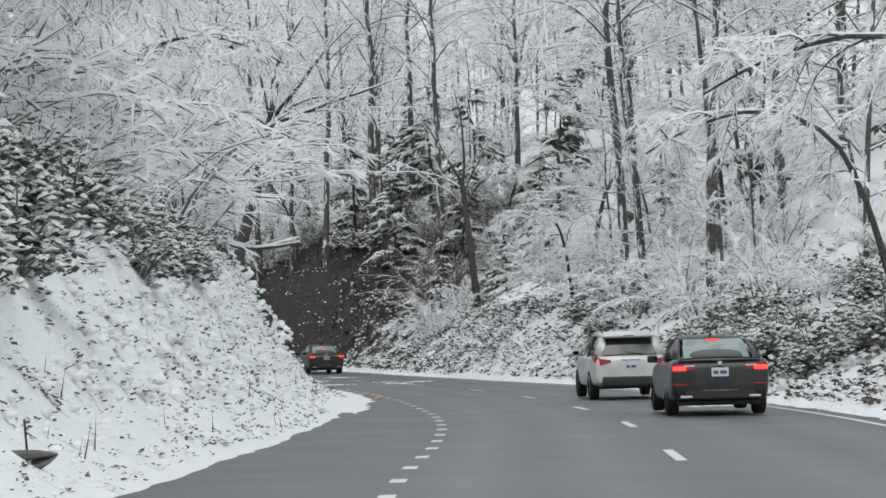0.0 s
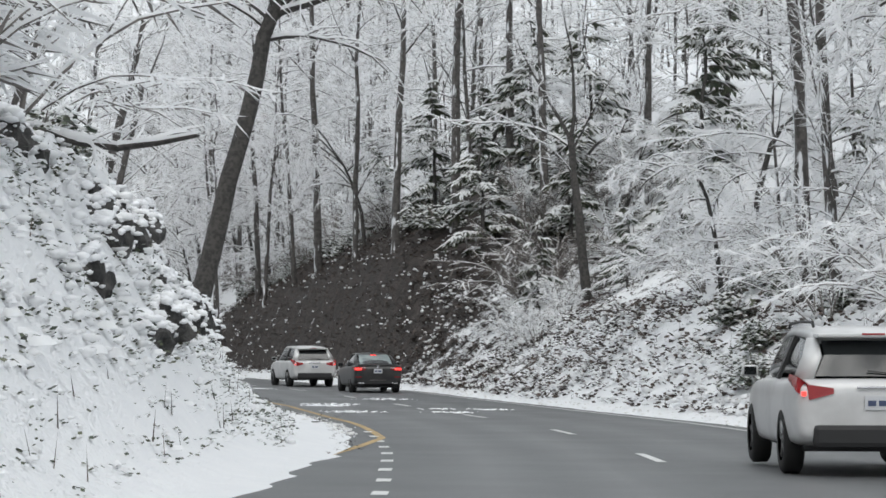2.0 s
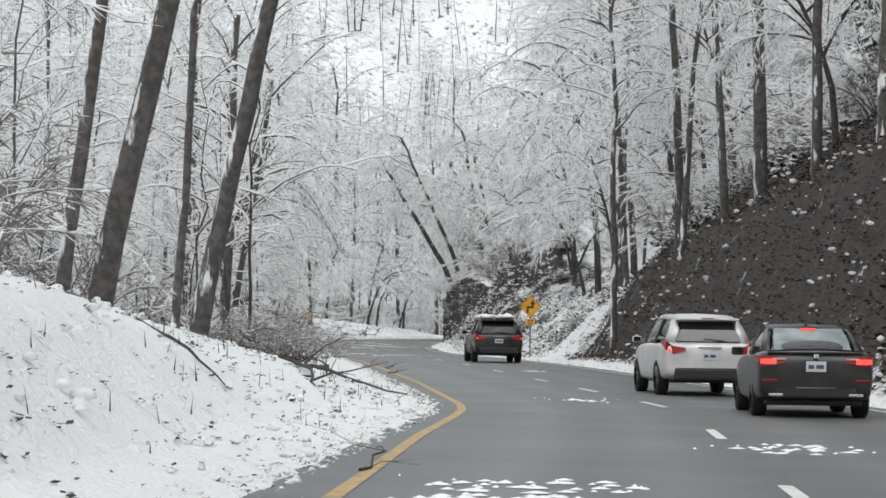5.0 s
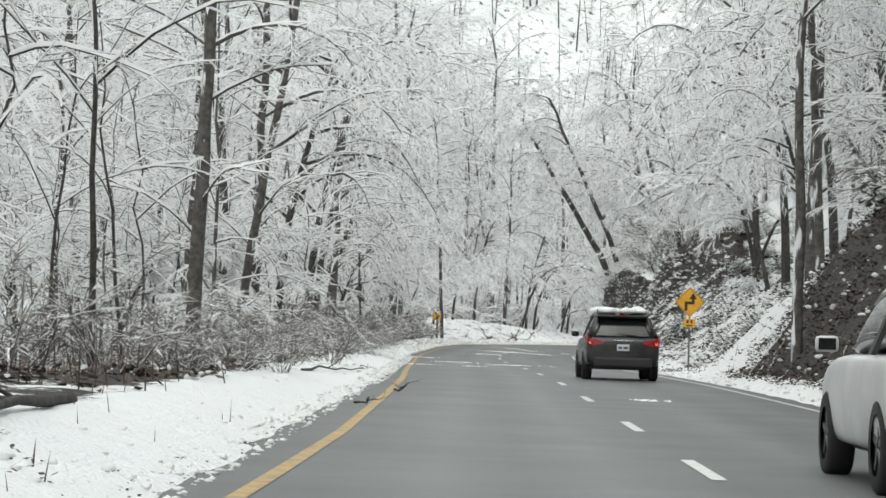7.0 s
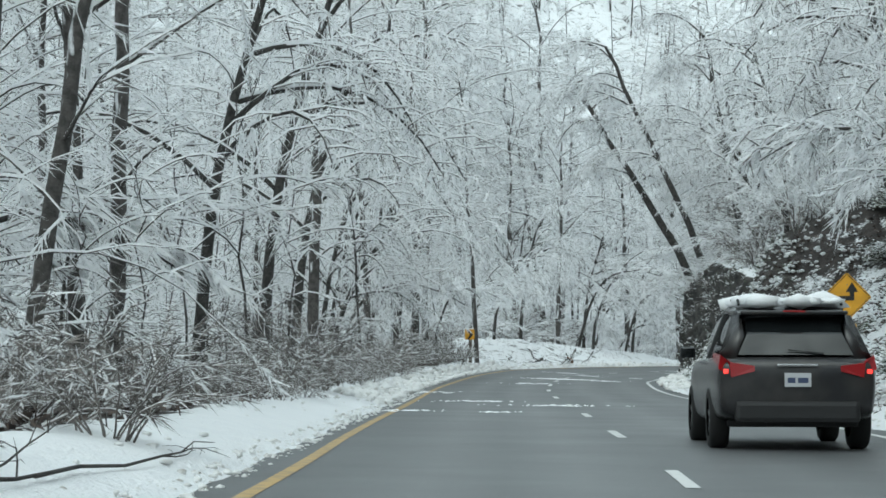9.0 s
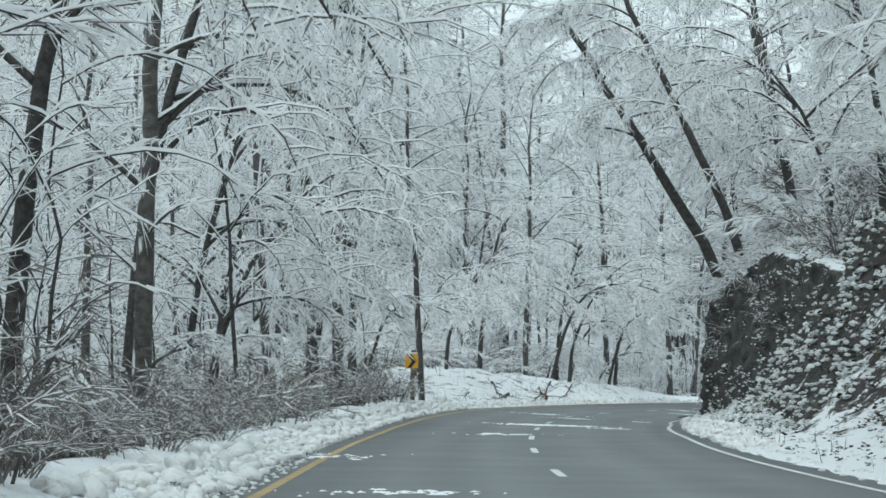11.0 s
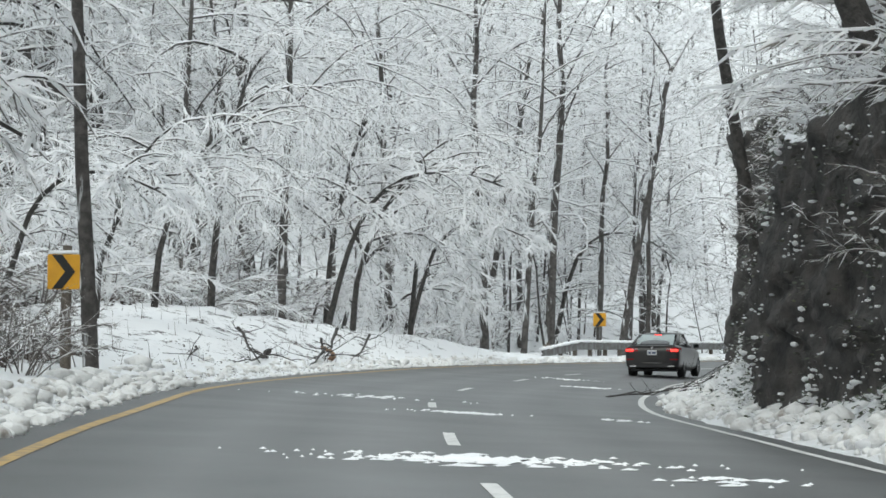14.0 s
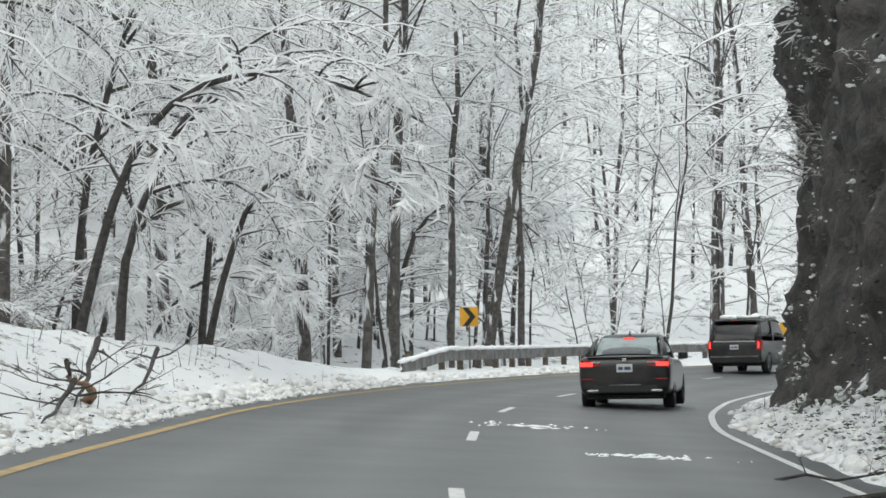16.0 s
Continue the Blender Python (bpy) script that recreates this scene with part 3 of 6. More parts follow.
    def drape(self, start, azim, elev, length, r, strands, drop, twigs=16, w=.042):
        """A bough bent over by its load, with curtains of snowy twigs hanging from it."""
        rng = self.rng
        pts = self.arc(start, azim, elev, length, .34, 7, .1)
        self.limb(pts, r, max(r * .25, .008), 4, .06)
        for k in range(strands):
            x = (.18 + .82 * (k + rng.random()) / strands) * 6.99
            q = pts[int(x)].lerp(pts[int(x) + 1], x - int(x))
            az = azim + rng.uniform(-1.7, 1.7)
            sub = self.arc(q, az, rng.uniform(-.5, .5), drop * rng.uniform(.5, 1.3), .62, 4, .14)
            self.ribbon(sub, .014)
            self.ridge(sub, .05, .012, .006)
            for _ in range(twigs):
                y = rng.uniform(.2, 3.99)
                b = sub[int(y)].lerp(sub[int(y) + 1], y - int(y))
                a = rng.uniform(0, 6.28)
                k2 = rng.uniform(.15, .8)
                d = Vector((math.cos(a) * k2, math.sin(a) * k2, -rng.uniform(.35, 1.0))).normalized()
                self.twig(b, d, rng.uniform(.2, .55), w * rng.uniform(.7, 1.5))
        return pts

    def done(self, name, label, category, group, at, wood_mat, kind=""):
        ob = thing(name, label, category, group, kind)
        if category == "shrub":
            tagged(part("stem_tangle", self.wood.mesh("stem_tangle", wood_mat, True), ob), kind="stuff")
        elif self.wood.n:
            part("trunk", self.wood.mesh("trunk", wood_mat, True), ob, "dark bark with clinging snow")
        if self.stems.n:
            tagged(part("bough_tangle", self.stems.mesh("bough_tangle", wood_mat, True), ob), kind="stuff")
        if self.twigs.n:
            tagged(part("twig_spray", self.twigs.mesh("twig_spray", TWIG), ob), kind="stuff")
        if self.snow.n:
            tagged(part("snow_load", self.snow.mesh("snow_load", SNOW_TWIG), ob, "white snow lying along the branches"), kind="stuff")
        ob.matrix_basis = at
        return ob


def spine(rng, height, lean, lean_dir, wob=0.12, n=9):
    pts = []
    for i in range(n + 1):
        u = i / n
        k = math.tan(radians(lean)) * height * u
        pts.append(Vector((math.cos(lean_dir) * k + rng.uniform(-wob, wob) * u * 2, math.sin(lean_dir) * k + rng.uniform(-wob, wob) * u * 2, height * u - (0.4 if i == 0 else 0))))
    return pts


def tall_tree(seed, height, r, lean=3, bare_to=.3, boughs=15, twigs=22, fork=False, lean_dir=None, shoots=5):
    """A tall leafless forest tree, its crown loaded with snow."""
    p = Plant(seed)
    rng = p.rng
    trunk = spine(rng, height, lean, rng.uniform(0, 6.28) if lean_dir is None else lean_dir)
    p.split = True
    p.limb(trunk, r, r * .25, 9, trunk=True)
    n = len(trunk) - 1
    az = rng.uniform(0, 6.28)
    for k in range(boughs):
        u = bare_to + (1 - bare_to) * (k + rng.random() * .8) / boughs
        x = min(u * n, n - .01)
        q = trunk[int(x)].lerp(trunk[int(x) + 1], x - int(x))
        az += 2.4 + rng.uniform(-.6, .6)
        ln = height * (.12 + .26 * (1 - u) + .06 * rng.random()) + 1.0
        p.bough(q, az, radians(rng.uniform(8, 66)), ln, r * (.28 - .16 * u) + .012, rng.uniform(.12, .36), int(twigs * (0.75 + .9 * rng.random())), .62, .046, .055, shoots)
    return p


def arching_tree(seed, height, r, lean_dir=0.0, twigs=26):
    """A slender tree bowed over in a hoop by its load of snow."""
    p = Plant(seed)
    rng = p.rng
    pts, d, q = [Vector((0, 0, -.3))], Vector((math.cos(lean_dir) * .22, math.sin(lean_dir) * .22, 1)).normalized(), Vector((0, 0, -.3))
    n = 14
    for i in range(n):
        q = q + d * (height * 1.3 / n)
        pts.append(q.copy())
        bend = .04 if i < 5 else (.19 if i < 10 else .11)
        d = (d + Vector((math.cos(lean_dir) * bend, math.sin(lean_dir) * bend, -bend * 1.1 - (0.04 if i > 8 else 0))) + Vector((rng.uniform(-.04, .04), rng.uniform(-.04, .04), 0))).normalized()
    p.split = True
    p.limb(pts, r, r * .2, 7, .07, trunk=True)
    for k in range(5, n):
        for _ in range(2):
            p.bough(pts[k], lean_dir + rng.uniform(-1.7, 1.7), radians(rng.uniform(-10, 40)), height * rng.uniform(.14, .36), r * .3, rng.uniform(.25, .5), twigs, .6, .058, .05, 3)
    return p


def weeping_tree(seed, height, r, reach, limbs=7, strands=16, drop=1.5):
    """A tree whose loaded limbs bow over to one side and hang down in white curtains."""
    p = Plant(seed)
    rng = p.rng
    trunk = [Vector((reach * .30 * (k / 6) ** 2 + rng.uniform(-.06, .06), rng.uniform(-.1, .1), height * k / 6 - (.4 if k == 0 else 0))) for k in range(7)]
    p.split = True
    p.limb(trunk, r, r * .4, 7, .04, trunk=True)
    for k in range(limbs):
        u = .45 + .55 * (k + rng.random()) / limbs
        q = trunk[int(u * 5.99)].lerp(trunk[int(u * 5.99) + 1], u * 5.99 - int(u * 5.99))
        p.drape(q, rng.uniform(-1.0, 1.0) if k % 4 else rng.uniform(1.5, 4.5), radians(rng.uniform(15, 60)), reach * rng.uniform(.6, 1.05), r * .42, strands, drop)
    return p


def thicket(seed, height, spread, stems, twigs=18, width=.054, dry=0.0):
    """A shrub of many snow-bent stems."""
    p = Plant(seed)
    p.dry = dry
    rng = p.rng
    for k in range(stems):
        a = rng.uniform(0, 6.28)
        base = Vector((math.cos(a) * spread * .35 * rng.random(), math.sin(a) * spread * .35 * rng.random(), -.2))
        p.bough(base, a, radians(rng.uniform(40, 80)), height * rng.uniform(.7, 1.25), .03, rng.uniform(.14, .3), twigs, .5, width, .03 * (1 - dry), 3)
    return p


def hemlock(seed, height, r):
    """An evergreen with drooping tiers of dark needles under snow."""
    p = Plant(seed)
    rng = p.rng
    trunk = spine(rng, height, 2, rng.uniform(0, 6))
    p.limb(trunk, r, r * .12, 7)
    leaf = Soup()
    tiers = int(height * 3.2)
    for k in range(tiers):
        u = .08 + .9 * k / tiers
        q = trunk[min(int(u * 9), 8)].lerp(trunk[min(int(u * 9), 8) + 1], u * 9 - int(u * 9))
        az = rng.uniform(0, 6.28)
        ln = (1 - u) * height * .34 + .35
        pts, d = [q], Vector((math.cos(az), math.sin(az), .25)).normalized()
        for i in range(5):
            q = q + d * ln / 5
            pts.append(q)
            d = (d + Vector((0, 0, -.22))).normalized()
        tube(p.stems, pts, [.03, .026, .021, .017, .012, .008], 4)
        for i in range(int(ln * 26)):
            x = rng.uniform(.4, 4.99)
            b = pts[int(x)].lerp(pts[int(x) + 1], x - int(x))
            e = Vector((d.x, d.y, 0)).normalized()
            a = rng.choice((-1, 1)) * rng.uniform(.3, 1.3)
            c, s = math.cos(a), math.sin(a)
            e = Vector((e.x * c - e.y * s, e.x * s + e.y * c, rng.uniform(-.6, 0))).normalized()
            l2 = rng.uniform(.3, .65)
            sd = Vector((e.y, -e.x, 0)) * .09
            leaf.add([b, b + e * l2 * .5 + sd, b + e * l2 - Vector((0, 0, .1)), b + e * l2 * .5 - sd], [(0, 1, 2, 3)])
            if rng.random() < .8:
                z = Vector((0, 0, .05))
                p.snow.add([b + z, b + e * l2 * .5 + sd * .8 + z, b + e * l2 + z - Vector((0, 0, .09)), b + e * l2 * .5 - sd * .8 + z, b + e * l2 * .5 + z * 2.2],
                           [(0, 1, 4), (1, 2, 4), (2, 3, 4), (3, 0, 4)])
    return p, leaf


def laurel(seed, size):
    """A broad-leaved evergreen bush: dark leaves, half of them holding snow."""
    p = Plant(seed)
    rng = p.rng
    leaf = Soup()
    for k in range(9):
        a = rng.uniform(0, 6.28)
        e = radians(rng.uniform(25, 85))
        d = Vector((math.cos(a) * math.cos(e), math.sin(a) * math.cos(e), math.sin(e)))
        tube(p.stems, [Vector((0, 0, -.2)), d * size * .5, d * size * rng.uniform(.8, 1.0)], [.025, .016, .008], 4)
    for k in range(620):
        a, e = rng.uniform(0, 6.28), math.asin(rng.uniform(-.05, 1))
        rr = size * rng.uniform(.45, 1.0) * (.85 + .25 * math.sin(3 * a + seed))
        q = Vector((math.cos(a) * math.cos(e) * rr, math.sin(a) * math.cos(e) * rr, math.sin(e) * rr * .85))
        b = rng.uniform(0, 6.28)
        f = Vector((math.cos(b), math.sin(b), rng.uniform(-.7, .2))).normalized() * rng.uniform(.10, .2)
        sd = Vector((f.y, -f.x, rng.uniform(-.05, .05))) * .42
        leaf.add([q, q + f * .5 + sd, q + f, q + f * .5 - sd], [(0, 1, 2, 3)])
        if rng.random() < .42:
            z = Vector((0, 0, .03))
            g = f * 1.25
            p.snow.add([q + z, q + g * .5 + sd * 1.1 + z, q + g + z, q + g * .5 - sd * 1.1 + z, q + g * .5 + z * 2.4], [(0, 1, 4), (1, 2, 4), (2, 3, 4), (3, 0, 4)])
    return p, leaf


def pose_scaled(x, y, z, turn, size, sz=None):
    return Matrix.LocRotScale((x, y, z), Euler((0, 0, turn)), (size, size, sz or size))


GROVE = random.Random(11)
USED = {}


def plant(proto, x, y, turn=None, size=1.0, sink=0.0, label="", tall=None):
    """Sets the first one where it was built, and copies from then on."""
    m = pose_scaled(x, y, ground_at(x, y) - sink, GROVE.uniform(0, 6.28) if turn is None else turn, size, tall)
    if proto not in USED:
        USED[proto] = True
        proto.matrix_basis = m
        ob = proto
    else:
        sc = proto.scale.copy()
        proto.scale = (1, 1, 1)
        ob = copy_thing(proto, m)
        proto.scale = sc
    if label:
        ob["label"] = label
    return ob


def proto_of(p, name, label, category, group, mat=None, leaf=None):
    ob = p.done(name, label, category, group, Matrix.Identity(4), mat or BARK_SNOWY)
    if leaf:
        tagged(part("foliage", leaf.mesh("foliage", LEAF), ob, "dark evergreen foliage"), kind="stuff")
    return ob


T_LABEL = "tall leafless tree with snow-laden branches in the roadside woods"
TALL = [proto_of(tall_tree(20 + i, h, r, lean, bare, n, tw, lean_dir=0.0), "tree", T_LABEL, "tree", "roadside forest trees") for i, (h, r, lean, bare, n, tw) in enumerate([
    (19, .20, 2, .22, 20, 40), (22, .24, 3, .28, 21, 40), (16, .14, 5, .18, 19, 40), (23, .28, 2, .32, 21, 40), (14, .11, 8, .13, 18, 40), (18, .16, 11, .24, 19, 40)])]
HIGH = [proto_of(tall_tree(30 + i, h, r, lean, bare, n, tw, lean_dir=0.0), "tree", T_LABEL, "tree", "roadside forest trees") for i, (h, r, lean, bare, n, tw) in enumerate([
    (21, .22, 2, .46, 17, 40), (19, .17, 4, .5, 15, 40), (22, .26, 2, .48, 17, 40)])]
LIGHT = [proto_of(tall_tree(40 + i, h, r, lean, bare, n, tw, shoots=3), "young_tree", "slim young tree white with snow in the woods", "tree", "young forest trees") for i, (h, r, lean, bare, n, tw) in enumerate([
    (13, .08, 4, .08, 18, 30), (16, .11, 6, .12, 19, 30), (11, .06, 9, .06, 16, 28), (17, .12, 3, .14, 19, 30)])]
ARCH = [proto_of(arching_tree(50 + i, h, r, 0.0, tw), "bowed_tree", "slender tree bowed over under heavy snow", "tree", "snow-bent trees", BARK) for i, (h, r, tw) in enumerate([
    (6.5, .10, 34), (8.5, .12, 36), (5.0, .07, 32)])]
BUSH = [proto_of(thicket(70 + i, h, sp, st, tw), "shrub", "leafless shrub smothered in fresh snow", "shrub", "roadside shrubs", TWIG) for i, (h, sp, st, tw) in enumerate([
    (2.2, 1.6, 13, 28), (3.2, 1.8, 14, 32), (1.4, 1.4, 11, 26)])]
DRY = [proto_of(thicket(80 + i, h, sp, st, tw, dry=.86), "brush_clump", "tangled grey-brown brush with a little snow", "shrub", "dry roadside brush", TWIG) for i, (h, sp, st, tw) in enumerate([
    (1.6, 1.8, 13, 26), (2.4, 1.8, 14, 28)])]
WEEP = [proto_of(weeping_tree(60 + i, h, r, reach, n, st, drop), "weeping_tree", "bent tree with snow-loaded boughs hanging like curtains", "tree", "snow-bent trees", BARK) for i, (h, r, reach, n, st, drop) in enumerate([
    (3.6, .09, 4.2, 8, 18, 1.6), (4.6, .11, 5.0, 8, 18, 1.8), (9.5, .15, 6.0, 9, 18, 2.0)])]
SAPLING = [proto_of(tall_tree(110 + i, h, r, lean, .4, 9, 9, shoots=2), "sapling", "thin dark sapling with a little snow on its twigs", "tree", "thin saplings", BARK) for i, (h, r, lean) in enumerate([
    (6.5, .035, 4), (8.0, .05, 7), (5.2, .03, 10)])]
HEM = []
for i, (h, r) in enumerate([(7.0, .12), (4.5, .08)]):
    hp, hl = hemlock(90 + i, h, r)
    HEM.append(proto_of(hp, "hemlock", "dark evergreen hemlock with drooping snowy boughs", "tree", "evergreens", BARK, hl))
LAUREL = []
for i, sz in enumerate((1.2, 0.8)):
    lp, ll = laurel(100 + i, sz)
    LAUREL.append(proto_of(lp, "laurel_bush", "dark evergreen bush dusted with snow", "bush", "evergreen bushes", TWIG, ll))

# trees that stand out along the way
MARKED = [
    (7.4, 98.5, 3, 1.0), (8.0, 96.4, 1, 1.0), (9.6, 87.5, 3, .9), (10.2, 88.5, 1, .9), (-20.2, 177.8, 1, .8), (-16.6, 169.3, 3, .85), (-21.7, 183.7, 0, .9),
    (-13.4, 159.5, 1, .85), (-11.8, 156.0, 0, 1.0), (-9.2, 148.0, 1, .9), (-6.8, 141.3, 0, .9), (-18.8, 168.5, 1, .8), (-15.6, 164.0, 1, .75), (-4.0, 138.5, 2, .9),
    (-63.6, 255.0, 2, .9), (-64.2, 258.7, 2, .95), (-63.4, 251.5, 1, .7), (-64.9, 261.8, 3, .75),
    (-60.2, 257.2, 1, .75), (-61.1, 246.2, 4, 1.0), (-72.4, 304.6, 3, .8), (-68.2, 331.5, 0, 1.1), (-70.1, 326.8, 0, 1.0), (-67.6, 323.0, 1, .9), (-67.5, 340.0, 1, 1.0), (-64.6, 337.3, 1, .8),
    (-59.0, 373.0, 3, 1.1), (-57.0, 374.5, 1, 1.0)]
for x, y, k, sz in MARKED:
    plant(HIGH[k % 3] if -12 < find(x, y)[1] < 13 else TALL[k], x, y, size=sz)

for x, y, k, turn, sz in [(-68.9, 309, 0, -.4, 1.0), (-69.2, 299.5, 1, .1, .95), (-47.0, 262.0, 1, 2.9, 1.0), (-33.0, 226, 1, 2.6, 1.0), (-30.0, 215, 0, 2.8, 1.1),
                          (-69.0, 273.0, 0, -.3, .9), (-21.0, 200, 1, 3.0, .9), (-63.5, 247.0, 1, .0, .9), (-8.5, 58, 1, -.3, .7),
                          (-10.5, 70, 1, -.2, .8), (13, 70, 1, 2.8, 1.0), (14, 55, 1, 3.0, 1.1)]:
    plant(ARCH[k], x, y, turn, sz)
# loaded trees that hang over the banks and the road
for x, y, k, turn, sz in [(-9.2, 25.0, 0, .1, .95), (-8.6, 29.0, 1, -.3, .8), (-9.6, 32.5, 1, .3, .9), (-8.4, 36.0, 0, -.1, 1.0), (-9.4, 39.5, 1, .2, .85), (-8.8, 43.5, 0, -.4, .95), (-9.8, 48.0, 1, .0, .8),
                          (-10.6, 27.5, 1, .0, 1.1), (-10.8, 36.5, 1, .2, 1.1), (-11.0, 44.5, 1, -.2, 1.0), (-60.5, 240.5, 1, .45, 1.25), (-24.5, 197.0, 2, 3.0, .8), (-19.0, 186.0, 2, 3.4, .85), (-17.0, 178.0, 2, 2.9, .8),
                          (-15.0, 172.0, 2, 3.3, .7), (-9.0, 151.0, 1, 3.3, 1.0), (-69.5, 303.6, 1, .2, 1.1), (-70.5, 287.0, 1, .1, 1.0), (-69.0, 279.0, 0, -.2, 1.1), (-43.0, 246.0, 1, 3.2, 1.0), (-46.0, 256.5, 1, 3.4, 1.1),
                          (-22.5, 205.0, 1, 3.1, 1.1), (-27.0, 211.0, 2, 3.3, .8), (-45.4, 199.0, 2, .1, 1.25),
                          (-48.5, 209.0, 2, .2, 1.3), (-55.5, 226.0, 2, .2, 1.3), (-25.0, 204.0, 2, 3.2, 1.3), (-29.0, 214.0, 2, 3.2, 1.3), (-33.0, 226.0, 2, 3.2, 1.25), (-21.0, 194.0, 2, 3.3, 1.25), (-59.0, 236.0, 2, .2, .9), (-64.5, 249.0, 2, .3, .95), (-66.5, 262.0, 2, -.1, .9), (-72.0, 296.0, 2, -.2, .9),
                          (-73.0, 312.0, 2, .0, .9), (-71.5, 319.0, 2, -.3, .85), (-40.5, 240.0, 2, 3.3, .8), (-42.0, 256.0, 2, 3.4, .9), (-44.0, 264.0, 2, 3.3, .9)]:
    plant(WEEP[k], x, y, turn, sz)

# the woods to both sides
def scatter(protos, count, s_range, off_range, sizes, seed, gap=1.6, power=1.0):
    rng = random.Random(seed)
    spots = []
    tries = 0
    while len(spots) < count and tries < count * 40:
        tries += 1
        s = rng.uniform(*s_range)
        off = off_range[0] + (off_range[1] - off_range[0]) * rng.random() ** power
        p = place_of(s, off)
        if any((p.x - a) ** 2 + (p.y - b) ** 2 < gap * gap for a, b in spots):
            continue
        so, oo = find(p.x, p.y)
        if -3.4 < oo < 7.2 or (83 < p.y < 124.5 and 0 < p.x < 5.2):
            continue
        spots.append((p.x, p.y))
        proto, size = rng.choice(protos), rng.uniform(*sizes)
        if protos is TALL and -13 < oo < 14:
            proto = rng.choice(HIGH)
        elif protos in (LIGHT, ARCH) and -11 < oo < 12:
            size *= .62
        plant(proto, p.x, p.y, rng.uniform(0, 6.28), size)


A = along
scatter(TALL, 3, (A(45), A(85)), (-10, -17), (.7, 1.0), 1, 2.6, 1.2)
scatter(TALL, 6, (A(85), A(150)), (-12, -22), (.7, 1.0), 2, 2.6, 1.2)
scatter(TALL, 20, (A(150), A(262)), (-8, -34), (.65, 1.0), 3, 2.4, 1.3)
scatter(TALL, 24, (A(262), A(360)), (-15, -40), (.7, 1.05), 4, 2.4, 1.2)
scatter(TALL, 14, (A(80), A(135)), (13, 32), (.65, 1.0), 5, 2.4, 1.2)
scatter(TALL, 20, (A(135), A(235)), (12, 36), (.65, 1.0), 6, 2.4, 1.2)
scatter(LIGHT, 8, (A(45), A(85)), (-9, -18), (.7, 1.1), 21, 1.8, 1.1)
scatter(LIGHT, 14, (A(85), A(150)), (-11, -24), (.7, 1.1), 22, 1.8, 1.1)
scatter(LIGHT, 34, (A(150), A(262)), (-7, -36), (.6, 1.1), 23, 1.6, 1.2)
scatter(LIGHT, 48, (A(262), A(362)), (-13, -50), (.7, 1.2), 24, 1.6, 1.1)
scatter(LIGHT, 22, (A(72), A(135)), (11, 32), (.7, 1.1), 25, 1.6, 1.1)
scatter(LIGHT, 30, (A(135), A(235)), (10.5, 40), (.7, 1.1), 26, 1.6, 1.1)
scatter(LIGHT, 10, (A(235), A(285)), (11, 26), (.5, .8), 7, 1.8, 1.2)
scatter(ARCH, 5, (A(150), A(262)), (-9, -22), (.8, 1.25), 8, 3.0)
scatter(ARCH, 16, (A(262), A(350)), (-12, -30), (.8, 1.3), 9, 3.0)
scatter(ARCH, 14, (A(60), A(235)), (11, 24), (.8, 1.25), 10, 3.0)
scatter(BUSH, 20, (A(42), A(85)), (-7.5, -14), (.7, 1.15), 12, 1.0)
scatter(BUSH, 12, (A(145), A(262)), (-9, -22), (.6, 1.1), 13, 1.2)
scatter(SAPLING, 90, (A(142), A(264)), (-5.4, -22), (.7, 1.25), 48, .8, 1.3)
scatter(SAPLING, 24, (A(264), A(312)), (-13, -24), (.7, 1.2), 49, .9)
scatter(BUSH, 40, (A(262), A(345)), (-12, -28), (.7, 1.3), 14, 1.2)
scatter(BUSH, 32, (A(65), A(122)), (9.5, 22), (.7, 1.2), 15, 1.2)
scatter(BUSH, 30, (A(122), A(232)), (11.5, 26), (.7, 1.2), 16, 1.2)
scatter(BUSH, 9, (A(108), A(172)), (12, 17), (.8, 1.3), 31, 1.4)
scatter(ARCH, 4, (A(108), A(172)), (12, 16), (.8, 1.2), 32, 2.6)
scatter(LAUREL, 40, (A(126), A(174)), (9.5, 16), (.8, 1.5), 46, 1.0)
scatter(LAUREL, 16, (A(46), A(80)), (7.6, 11), (1.0, 1.6), 50, 1.0)
scatter(TALL, 14, (A(300), A(352)), (-16, -40), (1.2, 1.5), 61, 2.4)
scatter(SAPLING, 70, (A(325), COUNT - 6), (-6, -32), (1.1, 1.9), 62, 1.0)
scatter(BUSH, 26, (A(276), A(318)), (-11.5, -17), (.8, 1.35), 64, 1.1)
scatter(DRY, 16, (A(276), A(318)), (-11, -15), (.7, 1.2), 65, 1.1)
scatter(LAUREL, 22, (A(22), A(52)), (-5.8, -8.6), (.8, 1.3), 47, .9)
scatter(LIGHT, 42, (A(318), COUNT - 6), (-9, -30), (.7, 1.2), 45, 1.5, 1.0)
scatter(LIGHT, 18, (A(330), COUNT - 6), (-8, -46), (.7, 1.2), 33, 1.6, 1.1)
scatter(TALL, 14, (A(330), COUNT - 6), (-9, -40), (.7, 1.05), 34, 2.4, 1.1)
scatter(LIGHT, 12, (A(312), COUNT - 6), (9, 40), (.7, 1.1), 35, 1.6, 1.1)
scatter(BUSH, 12, (A(233), A(300)), (8.6, 12), (.6, 1.0), 36, 1.2)
scatter(BUSH, 9, (A(38), A(72)), (-7.5, -11), (1.2, 1.7), 37, 1.4)
scatter(ARCH, 5, (A(40), A(72)), (-9, -14), (1.0, 1.3), 38, 2.0)
scatter(HEM, 3, (A(60), A(115)), (12, 22), (.7, 1.0), 17, 3)
scatter(HEM, 9, (A(126), A(178)), (12, 22), (.7, 1.2), 44, 2.6)
